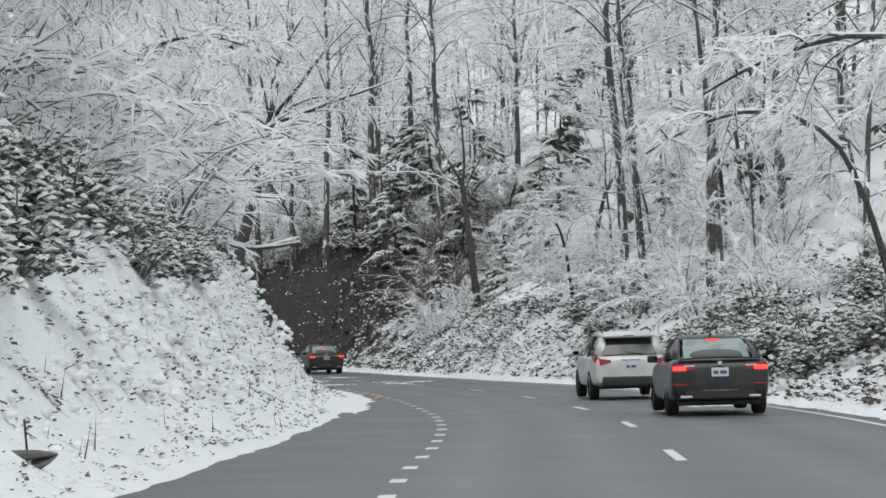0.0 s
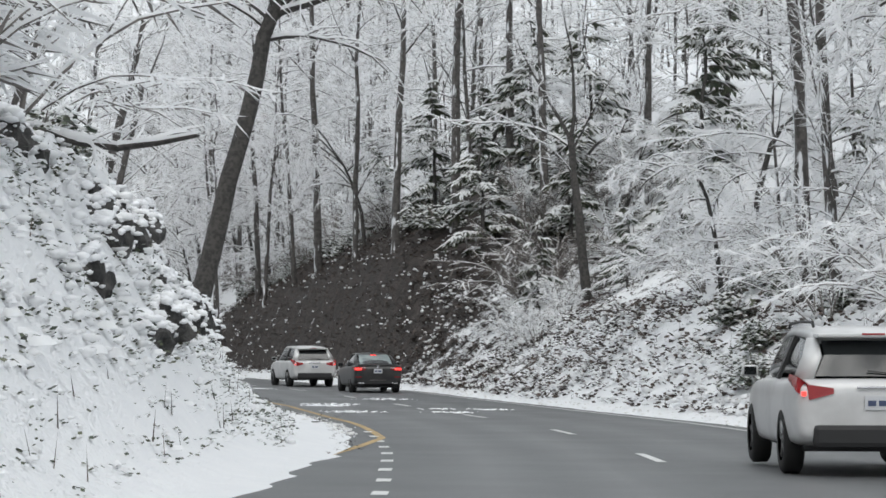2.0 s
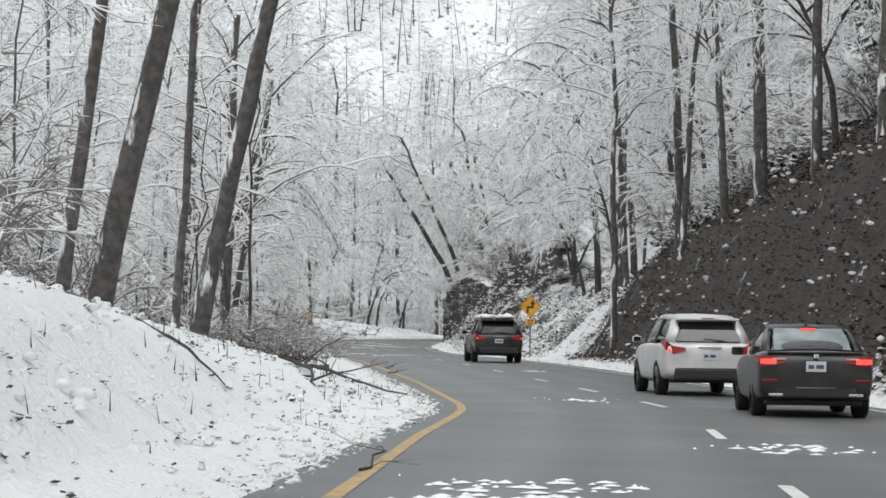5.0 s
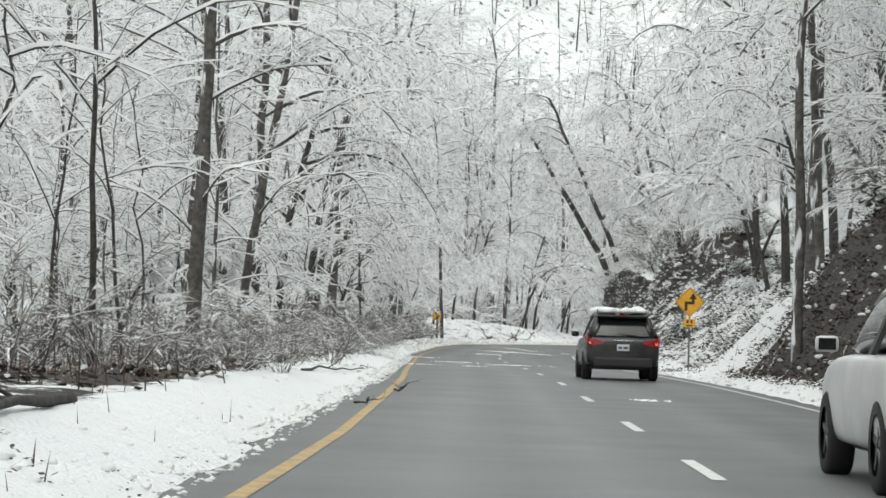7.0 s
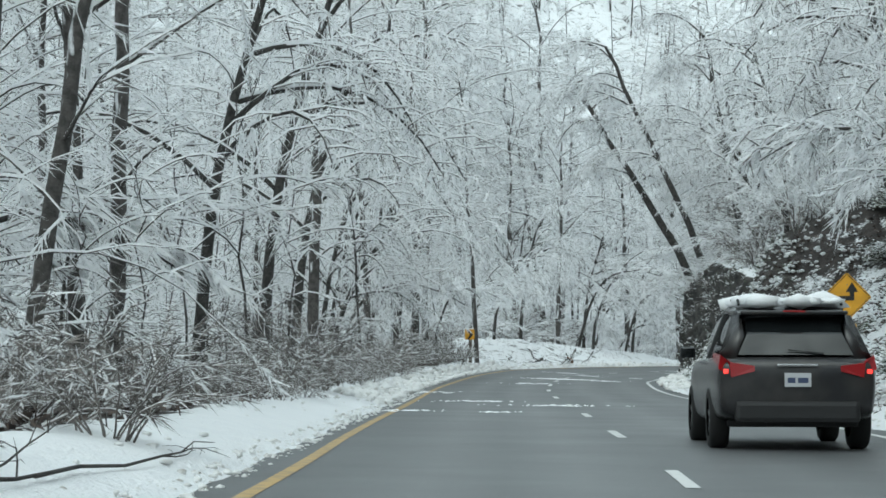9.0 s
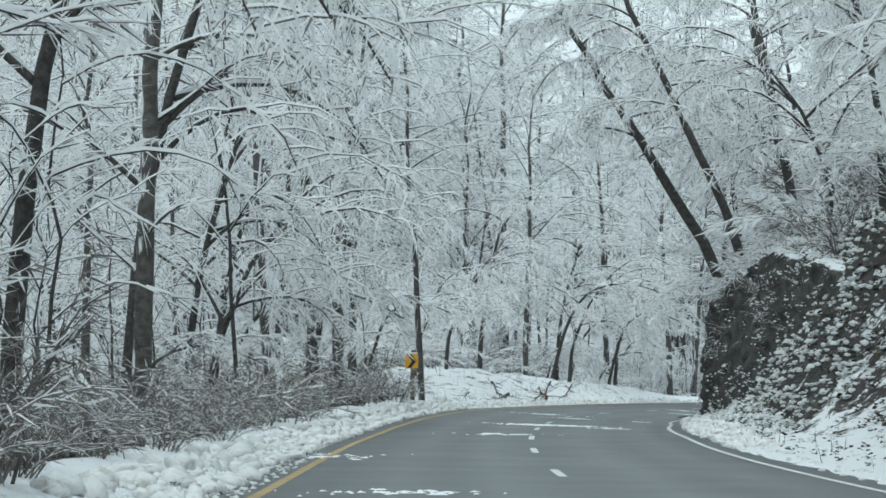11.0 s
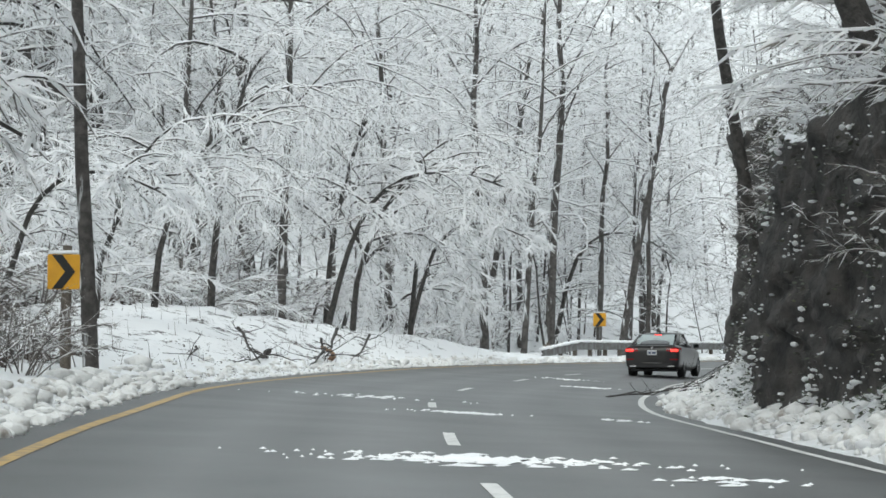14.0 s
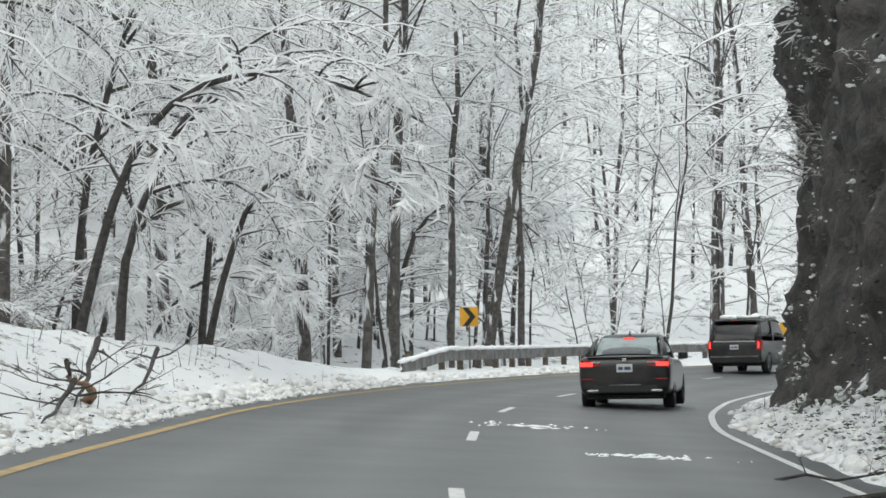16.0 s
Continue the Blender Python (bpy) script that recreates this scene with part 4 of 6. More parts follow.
scatter(TALL, 10, (A(303), A(350)), (9, 30), (.95, 1.2), 58, 2.2)
scatter(TALL, 8, (A(165), A(215)), (-12, -30), (1.05, 1.25), 59, 2.4)
scatter(BUSH, 5, (A(104), A(124)), (8.4, 11.5), (.4, .75), 60, 1.4)
scatter(ARCH, 5, (A(150), A(262)), (-8, -14), (1.1, 1.4), 71, 2.4)
scatter(TALL, 9, (A(203), A(240)), (16, 34), (1.05, 1.3), 72, 2.4)
scatter(TALL, 9, (A(240), A(292)), (18, 40), (1.1, 1.35), 73, 2.4)
scatter(TALL, 16, (A(222), A(300)), (15, 34), (1.2, 1.45), 74, 2.2)
scatter(TALL, 5, (A(300), A(345)), (-14, -30), (1.15, 1.35), 75, 2.2)
scatter(DRY, 76, (A(140), A(262)), (-4.1, -10), (.4, .85), 51, .9)
scatter(DRY, 46, (A(148), A(260)), (-3.7, -5.2), (.28, .5), 63, .7)
scatter(DRY, 22, (A(116), A(176)), (10.5, 17), (.7, 1.4), 52, 1.3)
scatter(DRY, 22, (A(262), A(300)), (-13, -22), (.7, 1.3), 53, 1.2)
scatter(DRY, 14, (A(96), A(140)), (-8, -14), (.6, 1.1), 54, 1.2)
scatter(TALL, 12, (A(236), A(300)), (13, 32), (.75, 1.05), 55, 2.4)
scatter(LIGHT, 12, (A(240), A(300)), (12, 34), (.8, 1.2), 56, 1.8)
scatter(LIGHT, 36, (A(345), COUNT - 6), (-7, -26), (.6, 1.1), 57, 1.2)
scatter(LAUREL, 36, (A(30), A(78)), (-6.5, -11), (.7, 1.2), 18, .9)
scatter(LAUREL, 24, (A(40), A(110)), (7.5, 13), (.7, 1.3), 19, .9)
scatter(LAUREL, 20, (A(185), A(230)), (9, 15), (.6, 1.1), 20, .9)
for x, y, k, turn, sz in [(-.2, 125.8, 1, .3, .75), (3.2, 124.0, 1, 1.3, .7), (5.4, 126.5, 0, 2.0, .8), (-2.6, 134.5, 0, .8, .9), (2.0, 137.0, 0, 2.4, 1.1), (6.4, 133.0, 0, 4.0, 1.1), (-5.2, 145.0, 0, 1.1, .9), (-8.6, 158.0, 0, 1.9, .8)]:
    plant(HEM[k], x, y, turn, sz)


def far_woods():
    """The wooded slopes behind: too many stems to tell apart."""
    rng = random.Random(77)
    wood, snow, twig = Soup(), Soup(), Soup()
    spots = [(rng.uniform(A(40), A(362)), -rng.uniform(36, 104)) for _ in range(420)] + [(rng.uniform(A(280), COUNT - 8), -rng.uniform(30, 104)) for _ in range(800)] + [(rng.uniform(A(60), A(285)), rng.uniform(32, 100)) for _ in range(420)] + [(rng.uniform(A(225), COUNT - 6), -rng.uniform(38, 108)) for _ in range(900)]
    for s, off in spots:
        p = place_of(s, off)
        h = rng.uniform(9, 18)
        r = rng.uniform(.08, .17)
        lean = Vector((rng.uniform(-.12, .12), rng.uniform(-.12, .12), 1)) * h
        a = rng.uniform(0, 2)
        ring = [Vector((math.cos(a + k * 2.094), math.sin(a + k * 2.094), 0)) * r for k in range(3)]
        wood.add([p + q - Vector((0, 0, .5)) for q in ring] + [p + lean], [(0, 1, 3), (1, 2, 3), (2, 0, 3)])
        for _ in range(105):
            u = rng.uniform(.06, 1) ** .85
            q = p + lean * u
            b = rng.uniform(0, 6.28)
            ln = rng.uniform(.8, 2.6) * (1.25 - .6 * u)
            d = Vector((math.cos(b), math.sin(b), rng.uniform(-.5, .6)))
            w = rng.uniform(.07, .15)
            sd = Vector((d.y, -d.x, 0)) * w * .5
            q = q + d * rng.uniform(0, .8)
            t = q + d * ln - Vector((0, 0, ln * .2))
            k = rng.uniform(.2, 1.0)
            snow.add([q + sd * k + Vector((0, 0, w * .5)), q - sd * k - Vector((0, 0, w * .3)), t], [(0, 1, 2)])
            if rng.random() < .4:
                twig.add([q + sd * .5 - Vector((0, 0, w * .3)), q - sd * .5 - Vector((0, 0, w * .8)), t - Vector((0, 0, w * .2))], [(0, 1, 2)])
    ob = thing("far_woods", "distant leafless woods white with snow", "forest", kind="stuff")
    tagged(part("stems", wood.mesh("stems", BARK), ob), kind="stuff")
    tagged(part("far_twigs", twig.mesh("far_twigs", TWIG), ob), kind="stuff")
    tagged(part("far_snow", snow.mesh("far_snow", SNOW_TWIG), ob), kind="stuff")


far_woods()


def leaning_giant(seed, x, y, height, r, lean, lean_dir, fork_at, boughs, label, first=None, up=None):
    """A big dark trunk that leans out over the road and forks high up."""
    p = Plant(seed)
    rng = p.rng
    trunk = spine(rng, height, lean, lean_dir, .06, 10)
    p.split = True
    p.limb(trunk, r, r * .45, 12, trunk=True)
    for k in range(boughs):
        u = fork_at + (1 - fork_at) * k / max(boughs - 1, 1)
        i = min(int(u * 10), 9)
        q = trunk[i].lerp(trunk[i + 1], u * 10 - i)
        az = (first if first is not None and k % 2 == 0 else rng.uniform(0, 6.28)) + rng.uniform(-.5, .5)
        p.drape(q, az, radians(rng.uniform(10, 50)), height * rng.uniform(.3, .5), r * .28, 20, 1.5, 18)
    ob = p.done("leaning_tree", label, "tree", "", Matrix.Identity(4), BARK)
    ob.matrix_basis = pose(x, y, ground_at(x, y) - .1 if up is None else up)
    return ob


def limbed_tree(seed, x, y, lean, lean_dir, height, r0, r1, limbs, name, label, bark, curtains=()):
    """A trunk with its main limbs set out one by one: height, azimuth, rise, length, thickness, droop, twigs."""
    p = Plant(seed)
    trunk = spine(p.rng, height, lean, lean_dir, .05, 10)
    p.split = True
    p.limb(trunk, r0, r1, 12, trunk=True)
    for z, az, elev, length, r, droop, twigs, shoots in limbs:
        i = min(int(z / height * 10), 9)
        q = trunk[i].lerp(trunk[i + 1], min(z / height * 10 - i, 1.0))
        p.bough(q, az, radians(elev), length, r, droop, twigs, .55, .045, .07, shoots)
    for u, az, elev, length, strands, drop in curtains:
        i = min(int(u * 10), 9)
        p.drape(trunk[i].lerp(trunk[i + 1], min(u * 10 - i, 1.0)), az, radians(elev), length, .06, strands, drop)
    ob = p.done(name, label, "tree", "", Matrix.Identity(4), bark)
    ob.matrix_basis = pose(x, y, ground_at(x, y) - .1)
    return ob


limbed_tree(301, -8.96, 96.2, 13.6, .12, 9.4, .29, .19, [
    (9.3, 1.2, 74, 5.0, .15, .05, 26, 6), (9.35, .05, 48, 5.0, .13, .10, 26, 6), (9.1, -.15, 14, 5.6, .11, .06, 24, 6), (8.4, .1, 10, 3.6, .07, .25, 18, 5), (8.8, .5, 40, 3.2, .06, .1, 18, 4),
    (8.7, 3.0, 40, 3.2, .07, .15, 20, 5), (9.2, -1.8, 45, 4.0, .08, .15, 24, 5)], "leaning_tree", "thick dark tree leaning out over the road", BARK,
    [(.97, .15, 40, 4.6, 24, 2.2), (.95, 2.7, 40, 3.6, 18, 2.0), (.99, -1.2, 50, 4.2, 20, 2.2)])
limbed_tree(306, 1.75, 125.0, 7.0, 2.9, 6.4, .20, .13, [
    (6.3, 2.9, 62, 4.6, .09, .02, 30, 6), (6.35, .2, 82, 5.2, .10, .02, 30, 6), (5.9, -.1, 62, 3.8, .05, .04, 24, 5), (6.0, 3.2, 35, 4.6, .06, .16, 28, 6), (5.0, 4.0, 40, 2.6, .04, .2, 20, 4)],
    "forked_tree", "slim forked tree on the leafy bank", BARK)
for k, (x, y, lean, az, h, r) in enumerate([(-16.9, 119.0, 12.5, .27, 12.0, .21), (-17.0, 117.9, 7.0, .27, 11.0, .12), (-17.75, 125.4, 12.0, .27, 11.0, .19), (-20.4, 131.0, 3.0, .27, 12.0, .10), (-65.7, 335.5, 10.0, .14, 14.0, .20)]):
    limbed_tree(320 + k, x, y, lean, az, h, r, r * .55, [
        (h * .62, .6, 40, 4.0, .05, .12, 26, 5), (h * .72, 3.4, 35, 4.0, .05, .18, 28, 5), (h * .8, 5.0, 40, 3.6, .05, .15, 28, 5), (h * .88, 2.0, 45, 4.0, .06, .12, 30, 5), (h * .97, .4, 60, 4.0, .06, .08, 30, 5), (h * .99, 3.9, 60, 4.0, .06, .08, 30, 5)],
        "leaning_tree", "dark snow-dusted trunk leaning over the snowy verge", BARK_SNOWY)
for k, (x, y, lean, az, h, r) in enumerate([(-32.7, 166.3, 1.5, .37, 13.0, .19), (-36.3, 176.0, 8.5, .37, 12.0, .14), (-40.1, 185.6, 1.0, .37, 13.0, .17), (-52.1, 220.3, 1.5, .35, 13.0, .21)]):
    limbed_tree(340 + k, x, y, lean, az, h, r, r * .6, [
        (3.6, 3.2, 42, 2.8, .05, .05, 8, 4), (4.4, 5.6, 30, 2.6, .04, .1, 12, 4), (h * .52, .5, 35, 3.6, .05, .18, 26, 5), (h * .62, 3.5, 35, 4.0, .05, .2, 28, 5), (h * .72, 1.6, 40, 3.6, .05, .15, 28, 5), (h * .8, 5.0, 40, 4.0, .06, .15, 30, 5),
        (h * .9, .2, 50, 4.0, .06, .1, 30, 5), (h * .98, 3.4, 60, 4.0, .06, .1, 30, 5)],
        "roadside_tree", "tall dark-barked tree with snowy boughs beside the verge", BARK_SNOWY, [(.62, .3, 30, 4.0, 16, 1.6), (.7, 3.6, 30, 3.6, 14, 1.6)])


def snowy_bough():
    """A thick broken bough jutting out over the verge from the bank, with a crest of snow."""
    p = Plant(360)
    a, b2 = Vector((-6.9, 66.9, ground_at(-6.9, 66.9) + .1)), Vector((-3.85, 65.4, 3.6))
    pts = [a.lerp(b2, u) + Vector((0, 0, z)) for u, z in ((0, 0), (.2, .02), (.4, -.12), (.6, -.2), (.8, -.12), (1, 0))]
    p.limb(pts, .075, .03, 8, .12)
    p.bough(pts[3], .2, radians(12), 1.0, .03, .1, 6, .3, .04, .07, 2)
    p.bough(pts[2], -.9, radians(-8), 1.2, .03, .2, 8, .3, .04, .06, 3)
    ob = p.done("broken_bough", "broken bough with a thick crest of snow over the bank", "branch", "", Matrix.Identity(4), BARK)
    ob.children[0].name = "stem"
    ob.children[0]["label"] = "dark broken stem"


snowy_bough()
leaning_giant(302, -48.3, 253.2, 8.5, .19, 32, 3.45, .5, 8, "slanting dark tree growing from the top of the rock", 2.6, 4.7)
leaning_giant(303, -46.8, 249.7, 9.0, .15, 25, 3.45, .45, 8, "slanting dark tree growing from the top of the rock", 2.9, 5.4)
leaning_giant(304, -45.0, 251.5, 11.0, .18, 12, 2.9, .4, 7, "dark tree rising from the top of the rock", 2.9, 4.2)
leaning_giant(305, -48.6, 268.0, 11.0, .19, 12, 2.9, .4, 7, "dark tree rising behind the rock", 2.9, 4.4)
leaning_giant(307, -52.1, 275.8, 12.5, .16, 10, -2.6, .6, 6, "dark bare trunk slanting up from the leafy gully", 2.6)
leaning_giant(308, -50.2, 281.0, 12.5, .13, 16, -2.1, .6, 6, "dark bare trunk slanting up from the leafy gully", 2.6)

# brush overhanging the top of the rock
BRINK = random.Random(61)
for k in range(34):
    s = BRINK.uniform(A(232), A(301))
    top = float(np.interp(s, [A(229), A(240), A(256), A(270), A(290), A(302)], [2.6, 5.2, 4.3, 5.9, 7.3, 6.2]))
    p = on_road(s, BRINK.uniform(8.2, 11.0) + (.8 if s < A(245) else 0))
    plant((BUSH + DRY)[k % 5], p.x, p.y, None, BRINK.uniform(.5, .85), ground_at(p.x, p.y) - (p.z + top - .35))
for k in range(26):
    s = BRINK.uniform(A(234), A(268))
    top = float(np.interp(s, [A(229), A(240), A(256), A(270)], [2.6, 5.2, 4.5, 5.9]))
    p = on_road(s, BRINK.uniform(9.4, 13.0))
    plant((DRY + BUSH[:2])[k % 4], p.x, p.y, None, BRINK.uniform(.9, 1.5), ground_at(p.x, p.y) - max(p.z + top - .4, ground_at(p.x, p.y) - .1))

# twigs and brush rooted in the rock face and hanging over its brow
for k in range(46):
    y = BRINK.uniform(234, 300)
    s = A(y)
    o0 = float(np.interp(y, [229, 240, 250, 256, 259, 263, 270, 280, 288, 297, 302], [9.6, 7.7, 7.0, 6.55, 6.6, 7.4, 8.1, 7.9, 7.3, 6.65, 8.2]))
    h = float(np.interp(y, [229, 240, 256, 270, 290, 302], [2.2, 5.0, 4.2, 5.6, 7.2, 6.2])) * BRINK.uniform(.5, 1.02)
    p = on_road(s, o0 + .35 + h * .07)
    plant(DRY[k % 2], p.x, p.y, None, BRINK.uniform(.3, .6), ground_at(p.x, p.y) - (p.z + h - .3))

# ---- rock, banks, snow and roadside things ----


def rock_outcrop():
    """The dark, almost upright rock on the inside of the bend: a nose, a leafy gully, and a second, overhung nose."""
    s0, s1 = A(229), A(302)
    nu, nv = 330, 58
    ys = [229, 233, 240, 250, 256, 259, 263, 270, 280, 288, 293, 297, 300, 302]
    front = [9.6, 8.6, 7.7, 7.0, 6.55, 6.6, 7.4, 8.1, 7.9, 7.3, 6.85, 6.65, 6.9, 8.2]
    height = [2.2, 4.4, 5.3, 5.0, 4.4, 4.5, 5.0, 6.0, 7.0, 7.4, 7.6, 7.6, 7.2, 5.5]
    apron = [.5, .8, 1.0, .9, .5, .5, 1.2, 2.2, 2.2, 1.5, .8, .4, .4, .3]
    v = []
    rng = random.Random(5)
    snowy, green = Soup(), Soup()
    for i in range(nu + 1):
        s = s0 + (s1 - s0) * i / nu
        y = float(np.interp(s, np.arange(COUNT), LY))
        o0, h, ap = (float(np.interp(y, ys, a)) for a in (front, height, apron))
        for j in range(nv + 1):
            up = j / nv * 1.3
            z = h * min(up, 1.0)
            foot = max(1 - z / max(ap, .3), 0)
            o = o0 - .75 * foot * min(ap, 1.3) + max(z - ap, 0) * .07 + max(up - 1, 0) * 11
            if y > 290:
                o -= .5 * max(0, z - 5.2) / 2.4 - .10 * math.sin(min(max(z - 2.0, 0) / 3.4, 1) * math.pi)
            p = on_road(s, o)
            q = Vector((p.x, p.y, z))
            slab = noise.noise(Vector((q.x * .5 + q.z * .2, q.y * .5, q.z * .32)))
            d = noise.noise(q * .3) * .40 + abs(slab) * .5 + noise.noise(Vector((q.x * 1.4, q.y * 1.4, q.z * 2.6))) * .16 + abs(noise.noise(Vector((q.x * 2.6, q.y * 2.6, q.z * 5.5)))) * .16 + noise.noise(q * 5.2) * .10 + noise.noise(q * 11) * .05
            d = (d - .12) * (1 if j else .3)
            p = on_road(s, max(o - d, 6.0))
            v.append((p.x, p.y, p.z + z - .2 + noise.noise(q * 1.3) * .18))
            if 0 < j < nv:
                clump = noise.noise(q * .9 + Vector((3, 7, 1))) + .5 * noise.noise(q * 2.4)
                low = max(0.0, 1 - z / (ap + 1.6))
                dens = .025 + .10 * low + (.10 * low + .06) * max(0, clump * 3) + (.12 if up > .97 else 0)
                dens += .16 * max(0, noise.noise(Vector((y * .16 + q.z * .5, q.z * .12, 5))) * 2.4 - .35)
                m = Vector(v[-1])
                if rng.random() < dens:
                    leaves(green, m + Vector((-.05, -.05, 0)), rng.choice((4, 6, 8)), .07, rng, .2)
                if rng.random() < dens * .6:
                    for _ in range(rng.choice((2, 3, 5, 7))):
                        lump(snowy, m + Vector((rng.uniform(-.22, .05), rng.uniform(-.35, .25), rng.uniform(-.08, .2))), .010 + .05 * rng.random() ** 2, rng, .6)
    c = nv + 1
    f = [(i * c + j, (i + 1) * c + j, (i + 1) * c + j + 1, i * c + j + 1) for i in range(nu) for j in range(nv)]
    me = bpy.data.meshes.new("rock_face")
    me.from_pydata(v, [], f)
    me.materials.append(ROCK)
    me.polygons.foreach_set("use_smooth", [True] * len(me.polygons))
    ob = thing("rock_outcrop", "dark steep rock outcrop with ivy and snow on its ledges", "rock")
    part("rock_face", me, ob)
    tagged(part("ledge_leaves", green.mesh("ledge_leaves", LEAF), ob, "dark leaves rooted in the ledges"), kind="stuff")
    tagged(part("ledge_snow", snowy.mesh("ledge_snow", SNOW_TWIG, True), ob, "lumps of snow on the ledges"), kind="stuff")


ICO = bmesh.new()
bmesh.ops.create_icosphere(ICO, subdivisions=1, radius=1)
ICO_V = [v.co.copy() for v in ICO.verts]
ICO_F = [tuple(v.index for v in f.verts) for f in ICO.faces]
ICO.free()


def lump(soup, p, r, rng, flat=.6):
    """A small uneven lump."""
    a = rng.uniform(0, 6.28)
    ca, sa = math.cos(a), math.sin(a)
    kx, ky, kz = rng.uniform(.7, 1.4), rng.uniform(.7, 1.3), flat * rng.uniform(.7, 1.3)
    out = []
    for q in ICO_V:
        k = r * rng.uniform(.78, 1.22)
        x, y = q.x * kx * k, q.y * ky * k
        out.append((p.x + x * ca - y * sa, p.y + x * sa + y * ca, p.z + q.z * kz * k))
    soup.add(out, ICO_F)


def leaves(soup, p, n, size, rng, spread):
    for _ in range(n):
        q = p + Vector((rng.uniform(-spread, spread), rng.uniform(-spread, spread), rng.uniform(0, spread * .8)))
        a = rng.uniform(0, 6.28)
        d = Vector((math.cos(a), math.sin(a), rng.uniform(-.6, .6))) * size * rng.uniform(.6, 1.4)
        sd = Vector((-d.y, d.x, rng.uniform(-.5, .5) * size)) * .45
        soup.add([q, q + d * .5 + sd, q + d, q + d * .5 - sd], [(0, 1, 2, 3)])


def cap(soup, p, r, rng):
    """A small soft hummock of snow on a leaf or stone."""
    a, e = rng.uniform(0, 6.28), rng.uniform(.6, 1.7)
    rim, mid = [], []
    for i in range(6):
        b = a + i * 1.0472
        d = Vector((math.cos(b) * r * e * rng.uniform(.7, 1.25), math.sin(b) * r / e * rng.uniform(.7, 1.25), 0))
        rim.append(p + d - Vector((0, 0, r * rng.uniform(.25, .5))))
        mid.append(p + d * .6 + Vector((0, 0, r * rng.uniform(.15, .4))))
    f = [(i, (i + 1) % 6, 6 + (i + 1) % 6, 6 + i) for i in range(6)] + [(6, 7, 8, 9), (6, 9, 10, 11)]
    soup.add(rim + mid, f)


def bank_growth(name, label, seed, zones, mat):
    """Leaves, ivy and snow hummocks that cover a bank."""
    rng = random.Random(seed)
    dark, white = Soup(), Soup()
    for y0, y1, o0, o1, count, leaf, size, snow, snow_size in zones:
        for _ in range(count):
            s, o = rng.uniform(A(y0), A(y1)), rng.uniform(o0, o1)
            p = place_of(s, o)
            if rng.random() < leaf:
                leaves(dark, p, rng.choice((2, 3, 4, 6)), size, rng, size * 1.2)
            if rng.random() < snow:
                q = p + Vector((rng.uniform(-.1, .1), rng.uniform(-.1, .1), rng.uniform(0, size * .7)))
                if mat is LITTER:
                    if noise.noise(p * .7) < -.12:
                        continue
                    for _ in range(rng.choice((1, 1, 2, 3))):
                        lump(white, q + Vector((rng.uniform(-.15, .15), rng.uniform(-.2, .2), rng.uniform(-.05, .08))), snow_size * rng.uniform(.2, .75), rng, .6)
                elif rng.random() < .78:
                    lump(white, q, snow_size * rng.uniform(.4, 1.1), rng, .55)
                else:
                    cap(white, q, snow_size * rng.uniform(.5, 1.4), rng)
    ob = thing(name, label, "undergrowth", kind="stuff")
    tagged(part("leaf_cover", dark.mesh("leaf_cover", mat), ob), kind="stuff")
    tagged(part("snow_hummocks", white.mesh("snow_hummocks", SNOW_TWIG, True), ob), kind="stuff")


rock_outcrop()
# y from, y to, offset from, to, how many, share with leaves, leaf size, share with snow, snow size
bank_growth("bank_ivy", "evergreen ivy and leaves poking through bank snow", 31, [
    (60, 87, -4.8, -8, 2400, .8, .07, .7, .10), (66, 95, -3.4, -5, 700, .8, .05, .4, .06), (18, 76, -4.0, -6.0, 2000, .4, .045, .35, .06), (92, 132, -2.8, -9, 1700, .5, .04, .5, .06), (18, 98, -5.0, -7.5, 3600, .42, .08, .7, .11), (18, 98, -7.5, -12, 3200, .75, .14, .75, .17), (70, 100, -3.6, -5.2, 420, .6, .06, .6, .08), (20, 70, -3.9, -5.4, 350, .9, .06, .2, .08), (85, 130, -3.0, -8, 420, .9, .06, .25, .09)], LEAF)
bank_growth("leaf_strewn_bank", "brown leaves and snow clots on the earth bank", 32, [
    (124, 174, 6.2, 10.5, 8500, .95, .08, .07, .12), (108, 176, 6.4, 9.0, 1200, .85, .10, .09, .10), (108, 176, 9.0, 15, 2800, .85, .11, .09, .12), (118, 134, 6.2, 10, 900, .8, .14, .5, .14), (104, 122, 6.2, 12, 1500, .8, .14, .7, .14),
    (40, 106, 6.4, 9, 2000, .7, .13, .6, .16), (50, 106, 9, 16, 2000, .8, .18, .6, .2), (176, 232, 8.4, 15, 4200, .7, .13, .75, .14), (172, 232, 6.3, 8.4, 500, .8, .08, .3, .1)], LITTER)
bank_growth("rock_foot_growth", "snowy leaves heaped at the foot of the rock", 33, [
    (226, 302, 5.9, 7.3, 3600, .75, .06, .75, .10), (226, 240, 6.6, 10.5, 2400, .9, .08, .5, .11), (262, 286, 6.3, 8.2, 1600, .9, .08, .6, .11), (284, 303, 5.9, 6.9, 1500, .75, .06, .8, .09)], LEAF)
bank_growth("roadside_weeds", "dead stalks and leaves along the snowy verge", 34, [
    (140, 262, -4.2, -7.5, 2200, .95, .13, .25, .12), (66, 140, -2.15, -2.8, 650, .9, .028, .08, .04), (200, 312, -2.4, -3.1, 700, .9, .03, .0, .04), (262, 306, -2.7, -6, 300, .9, .05, .1, .06), (262, 330, -9, -16, 900, .8, .12, .6, .2)], LITTER)


